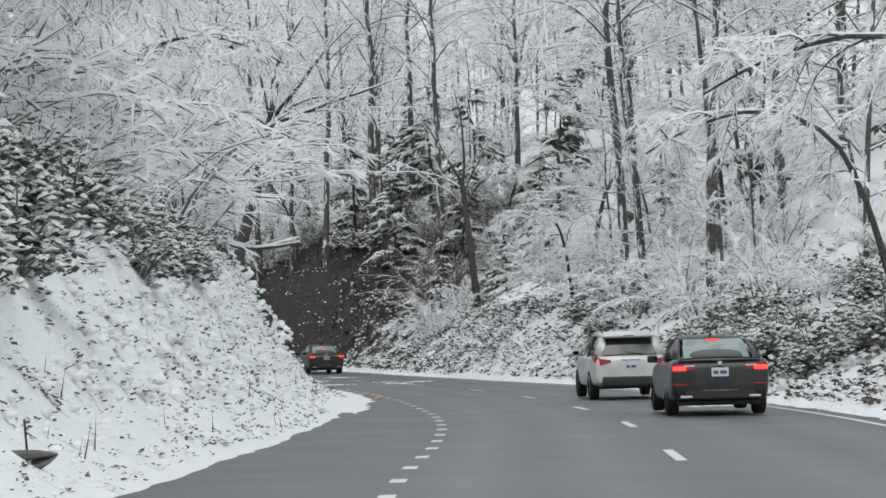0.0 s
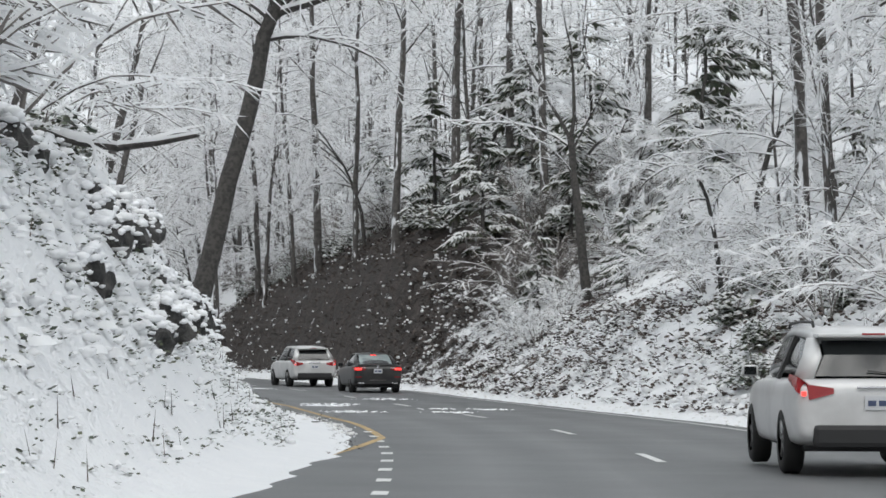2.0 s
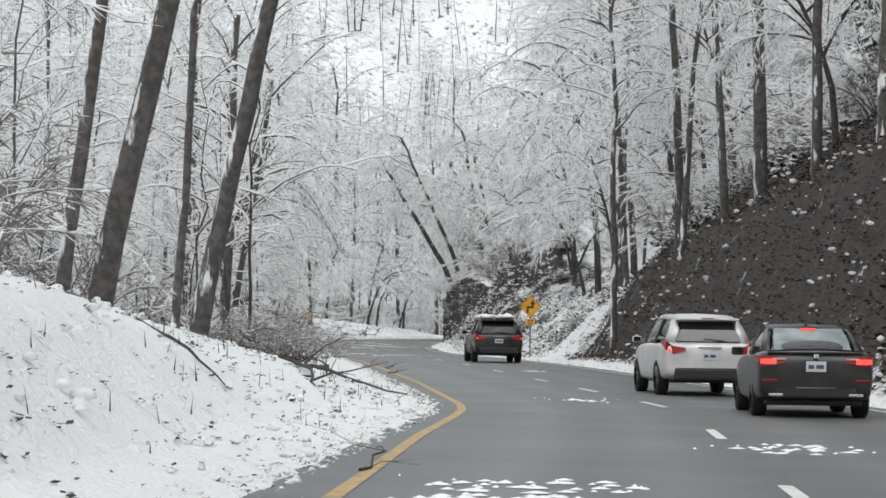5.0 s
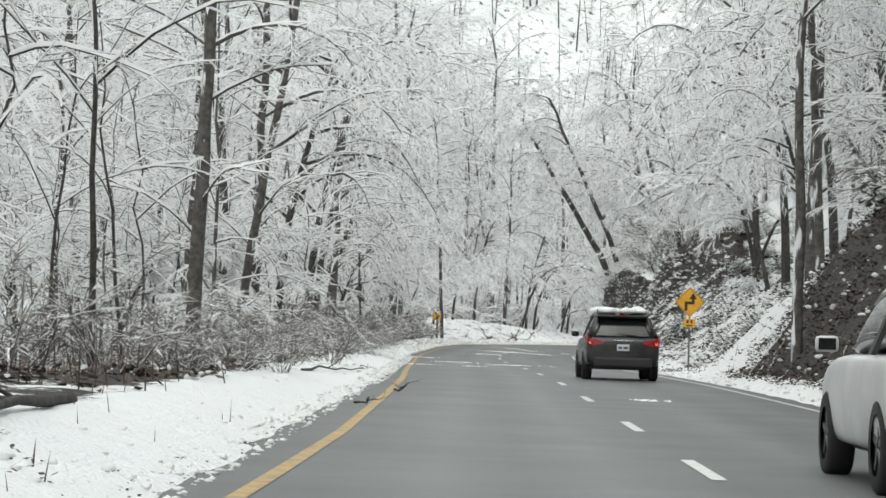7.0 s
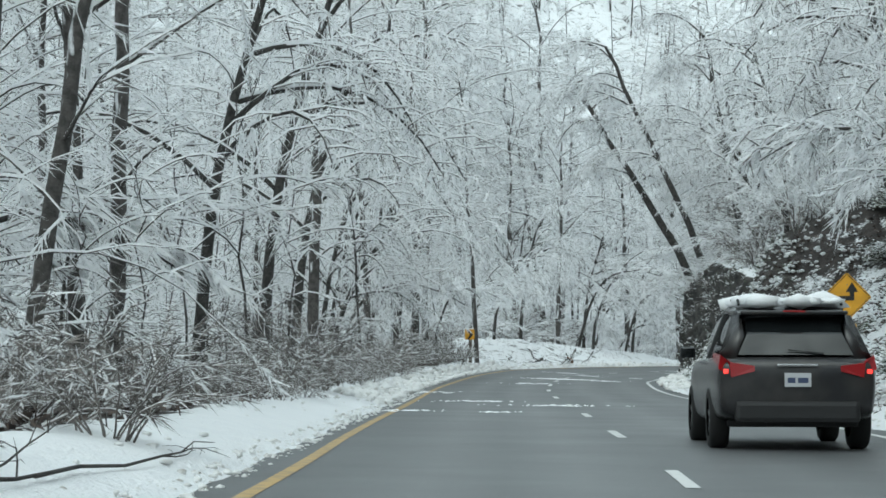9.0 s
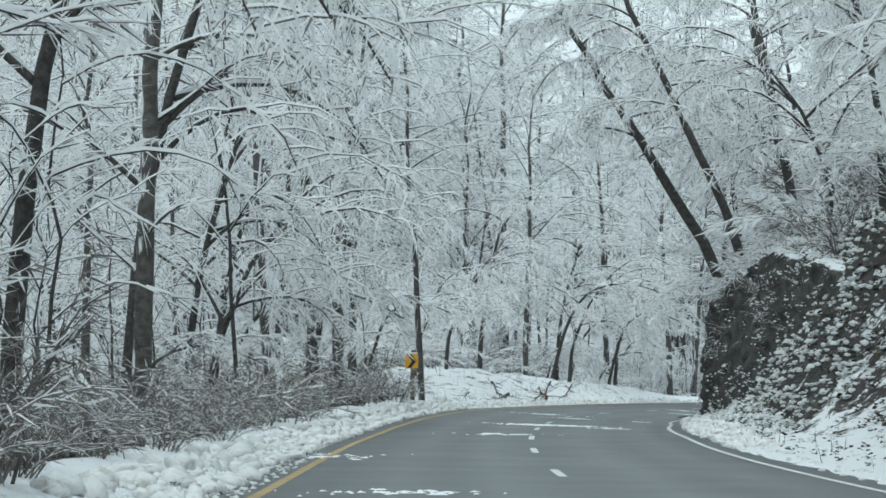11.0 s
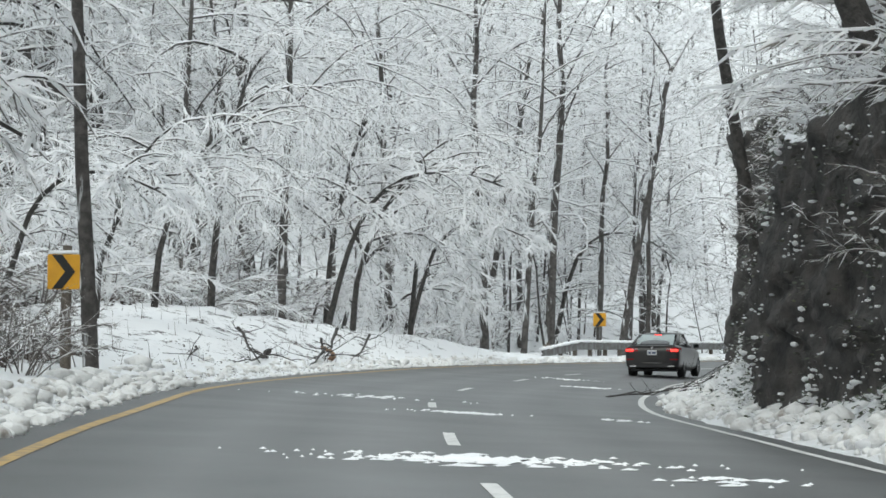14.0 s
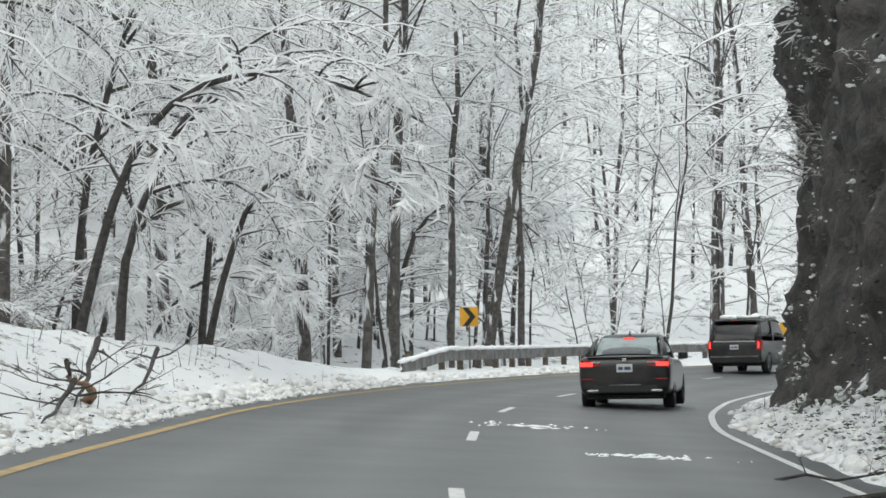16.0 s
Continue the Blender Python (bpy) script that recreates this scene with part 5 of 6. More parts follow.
def ploughed_snow(name, label, seed, runs):
    rng = random.Random(seed)
    white = Soup()
    for y0, y1, o0, o1, count, r0, r1 in runs:
        for _ in range(count):
            s, o = rng.uniform(A(y0), A(y1)), rng.uniform(o0, o1)
            p = on_road(s, o)
            r = r0 + (r1 - r0) * rng.random() ** 2.2
            p.z += max(land(s, o), 0) + r * .12
            lump(white, p, r, rng, rng.uniform(.45, .8))
    ob = thing(name, label, "snow", kind="stuff")
    tagged(part("clods", white.mesh("clods", DIRTY_SNOW, True), ob), kind="stuff")


ploughed_snow("verge_snow_ridge", "lumpy ploughed snow along the yellow line", 41, [
    (215, 312, -2.55, -3.2, 1900, .015, .10), (196, 264, -2.6, -3.6, 1100, .04, .20), (262, 312, -3.0, -3.9, 260, .03, .12), (76, 215, -2.3, -2.75, 1900, .012, .05), (76, 215, -2.6, -3.8, 160, .02, .06), (290, 345, -2.8, -3.4, 260, .08, .20)])
ploughed_snow("shoulder_snow_ridge", "grey lumps of ploughed snow beside the white line", 42, [
    (222, 270, 5.7, 6.5, 800, .03, .22), (30, 222, 5.7, 6.2, 1000, .012, .07), (262, 305, 5.6, 6.6, 460, .03, .17)])


def slush(s, off, across, deep, pieces, seed):
    """A smear of fallen snow on the wet road."""
    rng = random.Random(seed)
    soup = Soup()
    for _ in range(int(pieces * 2.0)):
        u = rng.gauss(0, .4)
        w = rng.gauss(0, .55)
        p = on_road(s + w * deep, off + u * across, .012)
        n = rng.choice((6, 7, 8))
        r = (.010 + .055 * rng.random() ** 2) * (1.2 - min(abs(u), 1)) + .006
        e = rng.uniform(1.2, 2.6)
        a0 = radians(heading(s)) + rng.uniform(-.3, .3)
        ring = []
        for k in range(n):
            a = 2 * math.pi * k / n
            x, y = math.cos(a) * r * e * rng.uniform(.7, 1.2), math.sin(a) * r * 1.5 * rng.uniform(.7, 1.2)
            ring.append(p + Vector((x * math.cos(a0) - y * math.sin(a0), x * math.sin(a0) + y * math.cos(a0), -.006)))
        soup.add(ring + [p + Vector((0, 0, .012))], [(k, (k + 1) % n, n) for k in range(n)])
    ob = thing("slush_patch", "thin patch of fallen slush on wet asphalt", "snow", "slush on the road", "stuff")
    tagged(part("slush", soup.mesh("slush", SNOW, True), ob), kind="stuff")


for k, (y, off, across, deep, n) in enumerate([
        (100.8, -.7, 1.1, .7, 26), (94.0, -.8, 1.2, .9, 24), (93.5, 1.6, .8, .8, 16), (96.4, 3.2, .9, .8, 20), (102.6, -.4, 1.3, .8, 22), (97, 1.8, .7, .6, 10),
        (155.4, 2.7, .5, .5, 8), (202.3, -.5, 1.4, .8, 24), (197.5, 1.4, 1.6, 1.0, 26), (191, -1.9, .9, .8, 16), (190.3, 0, .6, .6, 8), (243, 1.7, 2.0, .7, 120), (255.8, 1.9, .9, .4, 34),
        (256, 4.2, .5, .4, 10), (240.8, 3.6, .9, .6, 14), (281, 3.6, 1.0, .5, 16), (289.5, 2.4, 1.0, .8, 18), (52, 4.4, 1.6, .8, 30), (110, 2.2, 1.2, 1.2, 18), (128, .5, 1.0, 1.2, 12), (216, -2.2, 1.4, 1.4, 24),
        (232, .8, 1.6, .8, 20), (262, 0.4, 1.8, 1.0, 22)]):
    slush(A(y), off, across, deep, n, 500 + k)


def stick(name, pts, r, label, group, seed, shoots=2, mat=None):
    """A fallen bough with a few side shoots, lying where it dropped."""
    rng = random.Random(seed)
    soup = Soup()
    pts = [Vector(p) for p in pts]
    fine = []
    for i in range(len(pts) - 1):
        for u in (0, .33, .66):
            fine.append(pts[i].lerp(pts[i + 1], u) + Vector((rng.uniform(-.04, .04), rng.uniform(-.04, .04), rng.uniform(-.03, .05))))
    fine.append(pts[-1])
    n = len(fine)
    tube(soup, fine, [r * (1 - .75 * i / (n - 1)) for i in range(n)], 6, True)
    ob = thing(name, label, "branch", group)
    part("stem", soup.mesh("stem", mat or BARK, True), ob)
    for k in range(shoots):
        q = fine[rng.randrange(1, n - 1)]
        d = (pts[-1] - pts[0]).normalized()
        a = rng.choice((-1, 1)) * rng.uniform(.25, 1.5)
        e = Vector((d.x * math.cos(a) - d.y * math.sin(a), d.x * math.sin(a) + d.y * math.cos(a), rng.uniform(-.02, .55))).normalized()
        ln = rng.uniform(.12, .42) * min((pts[-1] - pts[0]).length, 3.5)
        so = Soup()
        line = [q]
        for _ in range(4):
            e = (e + Vector((rng.uniform(-.35, .35), rng.uniform(-.35, .35), rng.uniform(-.3, .22)))).normalized()
            line.append(line[-1] + e * ln / 4)
        w = r * rng.uniform(.25, .5)
        tube(so, line, [w * (1 - .2 * i) for i in range(5)], 5)
        for _ in range(3):
            i = rng.randrange(1, 4)
            g = (e + Vector((rng.uniform(-1, 1), rng.uniform(-1, 1), rng.uniform(-.3, .6)))).normalized()
            tube(so, [line[i], line[i] + g * ln * .18 + Vector((0, 0, .02)), line[i] + g * ln * .34], [w * .4, w * .3, w * .12], 4)
        part("side_shoot", so.mesh("side_shoot", mat or BARK, True), ob)


def lying(x, y, up=.04):
    return (x, y, ground_at(x, y) + up)


FALLEN = "fallen branches on the snow"
for k, (a, b2, r) in enumerate([((-15.2, 123.6), (-12.9, 118.0), .045), ((-19.0, 136.0), (-16.2, 128.5), .07), ((-16.0, 125.2), (-13.3, 124.2), .045), ((-7.6, 103.6), (-8.6, 107.2), .014),
                                ((-20.6, 131.7), (-20.9, 137.0), .03), ((-3.75, 79.0), (-3.9, 80.7), .014), ((-12.6, 110.5), (-10.9, 109.0), .03),
                                ((-29.5, 152.0), (-27.0, 150.0), .035), ((-31.0, 160.5), (-26.8, 156.8), .035), ((-25.6, 156.6), (-26.9, 161.6), .03), ((-26.6, 160.6), (-29.0, 168.0), .018), ((-23.2, 155.2), (-22.6, 154.0), .02), ((-20.7, 147.3), (-20.2, 146.6), .02), ((-44.5, 205.0), (-42.0, 199.0), .03), ((-48.0, 214.0), (-45.6, 207.0), .03)]):
    m = ((a[0] + b2[0]) / 2 + .15, (a[1] + b2[1]) / 2)
    stick("fallen_branch", [lying(*a, .02), lying(*m, .10), lying(*b2, .05)], r, "bare dark branch lying on fresh snow", FALLEN, 600 + k, 2)
for k, (a, b2, r, rise) in enumerate([((-64.0, 272.5), (-62.9, 268.8), .03, .2), ((-65.2, 278.8), (-63.4, 275.0), .04, .45), ((-64.7, 279.6), (-64.0, 277.0), .07, .05), ((-64.6, 284.0), (-63.6, 279.4), .045, .3),
                                      ((-65.2, 287.2), (-64.3, 283.0), .05, .8), ((-65.3, 291.0), (-64.6, 286.5), .04, .7), ((-64.4, 283.0), (-65.2, 286.0), .04, .6), ((-63.6, 276.0), (-63.0, 272.0), .03, .15)]):
    m = ((a[0] + b2[0]) / 2, (a[1] + b2[1]) / 2)
    stick("fallen_branch", [lying(*a, rise), lying(*m, rise * .3 + .06), lying(*b2, .05)], r, "broken dark bough with jagged shoots on the snowbank", "storm-broken boughs", 640 + k, 4)
SPLIT = material("split_wood", (0.34, 0.21, 0.125), 0.85, second=(0.16, 0.10, 0.07), scale=9)
stick("split_log", [lying(-64.7, 285.0, .02), lying(-64.5, 284.5, .22), lying(-64.7, 284.0, .34)], .085, "short splintered log with pale torn wood", "storm-broken boughs", 660, 1, SPLIT)
for k, (a, b2, r) in enumerate([((-55.3, 273.7), (-53.4, 274.4), .022), ((-55.0, 273.9), (-52.8, 276.8), .02), ((-55.6, 277.8), (-53.8, 276.4), .018), ((-54.4, 276.2), (-52.8, 274.2), .02), ((-54.8, 280.5), (-53.3, 277.9), .016), ((-54.2, 275.0), (-52.6, 275.6), .016), ((-54.6, 278.6), (-52.9, 279.3), .015)]):
    m = ((a[0] + b2[0]) / 2, (a[1] + b2[1]) / 2 + .1)
    stick("fallen_branch", [lying(*a, .02), lying(*m, .12), lying(*b2, .16)], r, "dark branch fallen across the white edge line", "branches at the rock foot", 680 + k, 3)

# ---- signs, posts and the guard rail ----


def flat_shape(bm, pts, y, thick):
    """A flat plate facing -y from outline points (x, z)."""
    front = [bm.verts.new((x, y, z)) for x, z in pts]
    f = bm.faces.new(front)
    got = bmesh.ops.extrude_face_region(bm, geom=[f])
    bmesh.ops.translate(bm, verts=[v for v in got["geom"] if isinstance(v, bmesh.types.BMVert)], vec=(0, thick, 0))
    bmesh.ops.recalc_face_normals(bm, faces=bm.faces)
    return bm


def rounded(w, h, r, turn=0.0, n=5):
    pts = []
    for cx, cz, a0 in ((w / 2 - r, h / 2 - r, 0), (-w / 2 + r, h / 2 - r, 90), (-w / 2 + r, -h / 2 + r, 180), (w / 2 - r, -h / 2 + r, 270)):
        for k in range(n):
            a = radians(a0 + 90 * k / (n - 1))
            pts.append((cx + r * math.cos(a), cz + r * math.sin(a)))
    c, s = math.cos(radians(turn)), math.sin(radians(turn))
    return [(x * c - z * s, x * s + z * c) for x, z in pts]


def moved(pts, dx, dz):
    return [(x + dx, z + dz) for x, z in pts]


def warning_sign(x, y, turn):
    z = ground_at(x, y)
    ob = thing("warning_sign", "yellow diamond turn sign with black bent arrow", "road sign", at=pose(x, y, z, 0, 0, turn))
    so = Soup()
    tube(so, [(0, .03, -.3), (0, .03, 1.2), (0, .03, 2.9)], [.035, .035, .035], 8, True)
    part("post", so.mesh("post", STEEL), ob, "grey steel post")
    board = solid("board", flat_shape(bmesh.new(), moved(rounded(.78, .78, .05, 45), 0, 2.55), -.02, .012), SIGN_YELLOW, ob, "yellow diamond board")
    border = bmesh.new()
    for k in range(4):
        t = Matrix.Translation((0, -.024, 2.55)) @ Matrix.Rotation(radians(45 + 90 * k), 4, "Y")
        bmesh.ops.create_cube(border, size=1, matrix=t @ Matrix.Translation((0, 0, .36)) @ Matrix.Diagonal((.70, .004, .014, 1)))
    solid("border", border, SIGN_BLACK, board)
    ar = [(-.19, 2.24), (-.09, 2.24), (-.09, 2.47), (.16, 2.47), (.16, 2.66), (.25, 2.66), (.11, 2.88), (-.03, 2.66), (.06, 2.66), (.06, 2.57), (-.19, 2.57)]
    solid("arrow", flat_shape(bmesh.new(), ar, -.028, .006), SIGN_BLACK, board, "black bent arrow")
    plaque = solid("plaque", flat_shape(bmesh.new(), moved(rounded(.42, .30, .03), 0, 1.80), -.02, .012), SIGN_YELLOW, ob, "small yellow speed plaque")
    for dx, dz, w, h in ((-.07, .05, .07, .11), (.07, .05, .07, .11), (0, -.09, .22, .05)):
        solid("plaque_mark", flat_shape(bmesh.new(), moved(rounded(w, h, .01), dx, 1.80 + dz), -.027, .005), SIGN_BLACK, plaque)
    for dz in (.75, -.62):
        bm = bmesh.new()
        bmesh.ops.create_cone(bm, cap_ends=True, segments=8, radius1=.012, radius2=.012, depth=.02, matrix=Matrix.Translation((0, -.03, 2.45 + dz * .5)) @ Matrix.Rotation(radians(90), 4, "X"))
        solid("bolt", bm, STEEL, ob)


def chevron_sign(x, y, up, turn, w=.46, h=.50, wood=True, label="yellow chevron board on a dark wooden post"):
    z = ground_at(x, y)
    ob = thing("chevron_sign", label, "road sign", "bend markers", at=pose(x, y, z, 0, 0, turn))
    so = Soup()
    if wood:
        tube(so, [(.02, .09, -.3), (.02, .09, up * .6), (.04, .09, up + h * .75)], [.085, .08, .07], 8, True)
    else:
        tube(so, [(0, .03, -.3), (0, .03, up), (0, .03, up + h * .5)], [.03, .03, .03], 8, True)
    part("post", so.mesh("post", WOOD_POST if wood else STEEL), ob)
    board = solid("board", flat_shape(bmesh.new(), moved(rounded(w, h, .03), 0, up), -.012, .012), SIGN_YELLOW, ob, "yellow board")
    k = w / .46
    ch = [(-.17 * k, -.25 * h / .5), (-.02 * k, -.25 * h / .5), (.17 * k, 0), (-.02 * k, .25 * h / .5), (-.17 * k, .25 * h / .5), (.02 * k, 0)]
    solid("chevron", flat_shape(bmesh.new(), moved([(a * .97, b * .97) for a, b in ch], 0, up), -.020, .006), SIGN_BLACK, board, "black chevron arrow")
    bm = box(bmesh.new(), 0, .0, up + h / 2 + .03, w * .9, .06, .05, .015)
    solid("snow_cap", bm, SNOW, ob, "strip of snow on the top edge")


warning_sign(-29.4, 199.7, 20)
chevron_sign(-59.75, 255.0, 1.45, 14)
chevron_sign(-65.07, 327.1, 1.94 - ground_at(-65.07, 327.1), 2, .56, .58, False, "yellow chevron board behind the guard rail")
chevron_sign(-55.5, 362.0, 1.5, -10, .6, .66, False, "yellow chevron board on a thin steel post")


def guard_rail(s0, s1, off):
    """A weathered W-beam rail on block posts, with snow along its top."""
    ob = thing("guard_rail", "weathered steel guard rail topped with snow", "guard rail")
    n = int((s1 - s0) / 1.0)
    prof = [(0, .42), (-.05, .47), (-.05, .52), (0, .56), (0, .60), (-.05, .64), (-.05, .69), (0, .74), (.012, .74), (.012, .42)]
    v = []
    for i in range(n + 1):
        s = s0 + (s1 - s0) * i / n
        dip = .32 * max(0, 1 - i / 5)
        for dx, dz in prof:
            p = on_road(s, off - dx * -1)
            v.append((p.x, p.y, p.z + dz - dip))
    c = len(prof)
    f = [(i * c + j, i * c + (j + 1) % c, (i + 1) * c + (j + 1) % c, (i + 1) * c + j) for i in range(n) for j in range(c)]
    f += [tuple(range(c)), tuple(n * c + k for k in reversed(range(c)))]
    me = bpy.data.meshes.new("beam")
    me.from_pydata(v, [], f)
    me.materials.append(STEEL)
    part("beam", me, ob, "dull grey steel beam")
    so = Soup()
    rng = random.Random(8)
    for i in range(n * 3):
        s = s0 + (s1 - s0) * i / (n * 3)
        dip = .32 * max(0, 1 - i / 15)
        lump(so, on_road(s, off - .02, .77 - dip), .16, rng, .42)
    tagged(part("rail_snow", so.mesh("rail_snow", SNOW, True), ob, "snow lying on the rail"), kind="stuff")
    for i in range(1, n, 2):
        s = s0 + (s1 - s0) * i / n
        p = on_road(s, off - .16)
        bm = box(bmesh.new(), 0, 0, .12, .15, .18, 1.0, .01)
        post = solid("rail_post", bm, WOOD_POST, ob)
        post.matrix_basis = pose(p.x, p.y, p.z, 0, 0, heading(s))
        bm = box(bmesh.new(), .10, 0, .56, .10, .15, .30, .01)
        solid("spacer_block", bm, WOOD_POST, post)


guard_rail(A(317), A(358), -4.1)


def rail_end(x, y):
    """The dark flared end of an older guard rail, sunk in the snow, with its post and a thin stake."""
    s, o = find(x, y)
    ob = thing("guard_rail_end", "dark weathered guard rail end sunk in snow", "guard rail", at=pose(x, y, on_road(s, o).z, 0, 0, 2))
    prof = [(0, .25), (-.05, .28), (-.05, .32), (.02, .355), (-.05, .39), (-.05, .43), (0, .46)]
    xs = [(-1.2, 1), (-.6, 1), (-.26, 1), (-.2, .95), (-.08, .55), (0, .12)]
    v = [(px, py * k + t, .42 + (pz - .42) * k) for t in (0, .012) for px, k in xs for py, pz in prof]
    n, m = len(prof), len(xs)
    f = [(i * n + k, i * n + k + 1, (i + 1) * n + k + 1, (i + 1) * n + k) for i in range(m - 1) for k in range(n - 1)]
    f += [tuple(q + n * m for q in reversed(g)) for g in f]
    me = bpy.data.meshes.new("rail")
    me.from_pydata(v, [], f)
    me.materials.append(STEEL)
    part("rail", me, ob, "ribbed steel rail with a pointed end")
    solid("post", box(bmesh.new(), -.62, .08, .2, .10, .10, .6, .01), WOOD_POST, ob)
    solid("rail_bolt", box(bmesh.new(), -.24, -.055, .36, .03, .02, .03, .008), CHROME, ob)
    so = Soup()
    tube(so, [(-.30, .3, .3), (-.33, .3, .72)], [.012, .010], 6, True)
    part("marker_stake", so.mesh("marker_stake", BARK), ob, "thin leaning stake")


rail_end(-3.45, 21.5)


CRAG = material("dark_crag", (0.026, 0.026, 0.026), 0.9, second=(0.075, 0.072, 0.068), scale=5, detail=10, bump=1.0, bump_scale=14)


def boulder(x, y, size, seed):
    """A dark lump of rock in the bank with snow on top."""
    rng = random.Random(seed)
    bm = bmesh.new()
    bmesh.ops.create_icosphere(bm, subdivisions=3, radius=1)
    for v in bm.verts:
        k = 1 + noise.noise(v.co * 1.3 + Vector((seed, 0, 0))) * .4 + abs(noise.noise(v.co * 2.4 + Vector((0, seed, 0)))) * .5 - .15
        v.co = Vector((v.co.x * size[0], v.co.y * size[1], v.co.z * size[2])) * k
    ob = thing("boulder", "dark rock jutting from the bank, capped with snow", "rock", "rocks in the bank", at=pose(x, y, ground_at(x, y) - size[2] * .3, 0, 0, rng.uniform(0, 360)))
    solid("stone", bm, CRAG, ob)
    so = Soup()
    for _ in range(80):
        a, u = rng.uniform(0, 6.28), rng.random() ** .5
        q = Vector((math.cos(a) * u, math.sin(a) * u, math.sqrt(max(1 - u * u, .04))))
        k = 1 + noise.noise(q * 1.3 + Vector((seed, 0, 0))) * .4 + abs(noise.noise(q * 2.4 + Vector((0, seed, 0)))) * .5 - .15
        lump(so, Vector((q.x * size[0], q.y * size[1], q.z * size[2])) * k * .97, rng.uniform(.04, .15) * (1.15 - .5 * u), rng, .55)
    tagged(part("snow_cap", so.mesh("snow_cap", SNOW, True), ob, "rounded cap of snow"), kind="stuff")


for k, (x, y, sz) in enumerate([(-7.4, 80.5, (.35, .4, .5)), (-7.8, 83.5, (.4, .4, .55)), (-8.3, 86.6, (.3, .45, .4)), (-7.4, 77.0, (.4, .4, .45)), (-7.1, 89.5, (.25, .3, .25)), (-7.3, 73.5, (.4, .45, .4))]):
    boulder(x, y, sz, 800 + k)
CRAGS = random.Random(19)
for k in range(52):
    p = place_of(CRAGS.uniform(A(62), A(93)), -CRAGS.uniform(5.0, 7.6))
    w = CRAGS.uniform(.2, .48)
    boulder(p.x, p.y, (w, w * CRAGS.uniform(.8, 1.4), w * CRAGS.uniform(.8, 1.3)), 820 + k)


def dead_stalks():
    """Thin dead weed stalks standing out of the snow."""
    rng = random.Random(91)
    so = Soup()
    for y0, y1, o0, o1, n, h in ((18, 98, -4.0, -7, 170, .32), (98, 140, -2.8, -9, 160, .22), (140, 262, -3.9, -7, 520, .8), (262, 306, -3.2, -9, 120, .4), (30, 106, 6.4, 10, 150, .4), (176, 300, 6.1, 8, 150, .35)):
        for _ in range(n):
            p = place_of(rng.uniform(A(y0), A(y1)), rng.uniform(o0, o1))
            t = p + Vector((rng.uniform(-.25, .25), rng.uniform(-.25, .25), 1)) * h * rng.uniform(.4, 1.3)
            w = rng.uniform(.006, .014)
            so.add([p + Vector((w, 0, -.05)), p + Vector((-w * .5, w * .87, -.05)), p + Vector((-w * .5, -w * .87, -.05)), t], [(0, 1, 3), (1, 2, 3), (2, 0, 3)])
    ob = thing("weed_stalks", "thin dead brown stalks standing in the snow", "weeds", kind="stuff")
    tagged(part("stalks", so.mesh("stalks", LITTER), ob), kind="stuff")


dead_stalks()

# ---- vehicles ----


def loft(rings, close_ends=True):
    n = len(rings[0])
    v = [q for r in rings for q in r]
    f = [(i * n + k, i * n + (k + 1) % n, (i + 1) * n + (k + 1) % n, (i + 1) * n + k) for i in range(len(rings) - 1) for k in range(n)]
    if close_ends:
        f.append(tuple(reversed(range(n))))
        f.append(tuple((len(rings) - 1) * n + k for k in range(n)))
    bm = bmesh.new()
    vs = [bm.verts.new(p) for p in v]
    for q in f:
        bm.faces.new([vs[i] for i in q])
    bmesh.ops.recalc_face_normals(bm, faces=bm.faces)
    return bm


def soft_solid(name, bm, mat, parent, label="", levels=2):
    ob = solid(name, bm, mat, parent, label, True)
    m = ob.modifiers.new("soft", "SUBSURF")
    m.levels = m.render_levels = levels
    return ob


def hull_ring(y, w, zb, zbelt, crown):
    zm = zb + (zbelt - zb) * .55
    half = [(w * .86, zb), (w * .97, zb + .06), (w, zm), (w * .985, zbelt - .07), (w * .93, zbelt), (w * .55, zbelt + crown)]
    return [(-x, y, z) for x, z in half] + [(x, y, z) for x, z in reversed(half)]


def cabin_ring(y, wb, zb, wt, zt):
    half = [(wb, zb), (wb * .5 + wt * .5 + .02, zb + (zt - zb) * .5), (wt + .01, zt - .09), (wt * .88, zt - .015), (wt * .4, zt)]
    return [(-x, y, z) for x, z in half] + [(x, y, z) for x, z in reversed(half)]


def strip(rings_a, rings_b, out, thick=.02):
    """A thin curved panel between two rails of points, for pillars and trims."""
    v, f, n = [], [], len(rings_a)
    o = Vector(out) * thick
    for a, b2 in zip(rings_a, rings_b):
        a, b2 = Vector(a), Vector(b2)
        v += [a + o, b2 + o, b2 - o, a - o]
    for i in range(n - 1):
        for k in range(4):
            f.append((i * 4 + k, i * 4 + (k + 1) % 4, (i + 1) * 4 + (k + 1) % 4, (i + 1) * 4 + k))
    f += [(3, 2, 1, 0), tuple((n - 1) * 4 + k for k in range(4))]
    bm = bmesh.new()
    vs = [bm.verts.new(p) for p in v]
    for q in f:
        bm.faces.new([vs[i] for i in q])
    bmesh.ops.recalc_face_normals(bm, faces=bm.faces)
    return bm


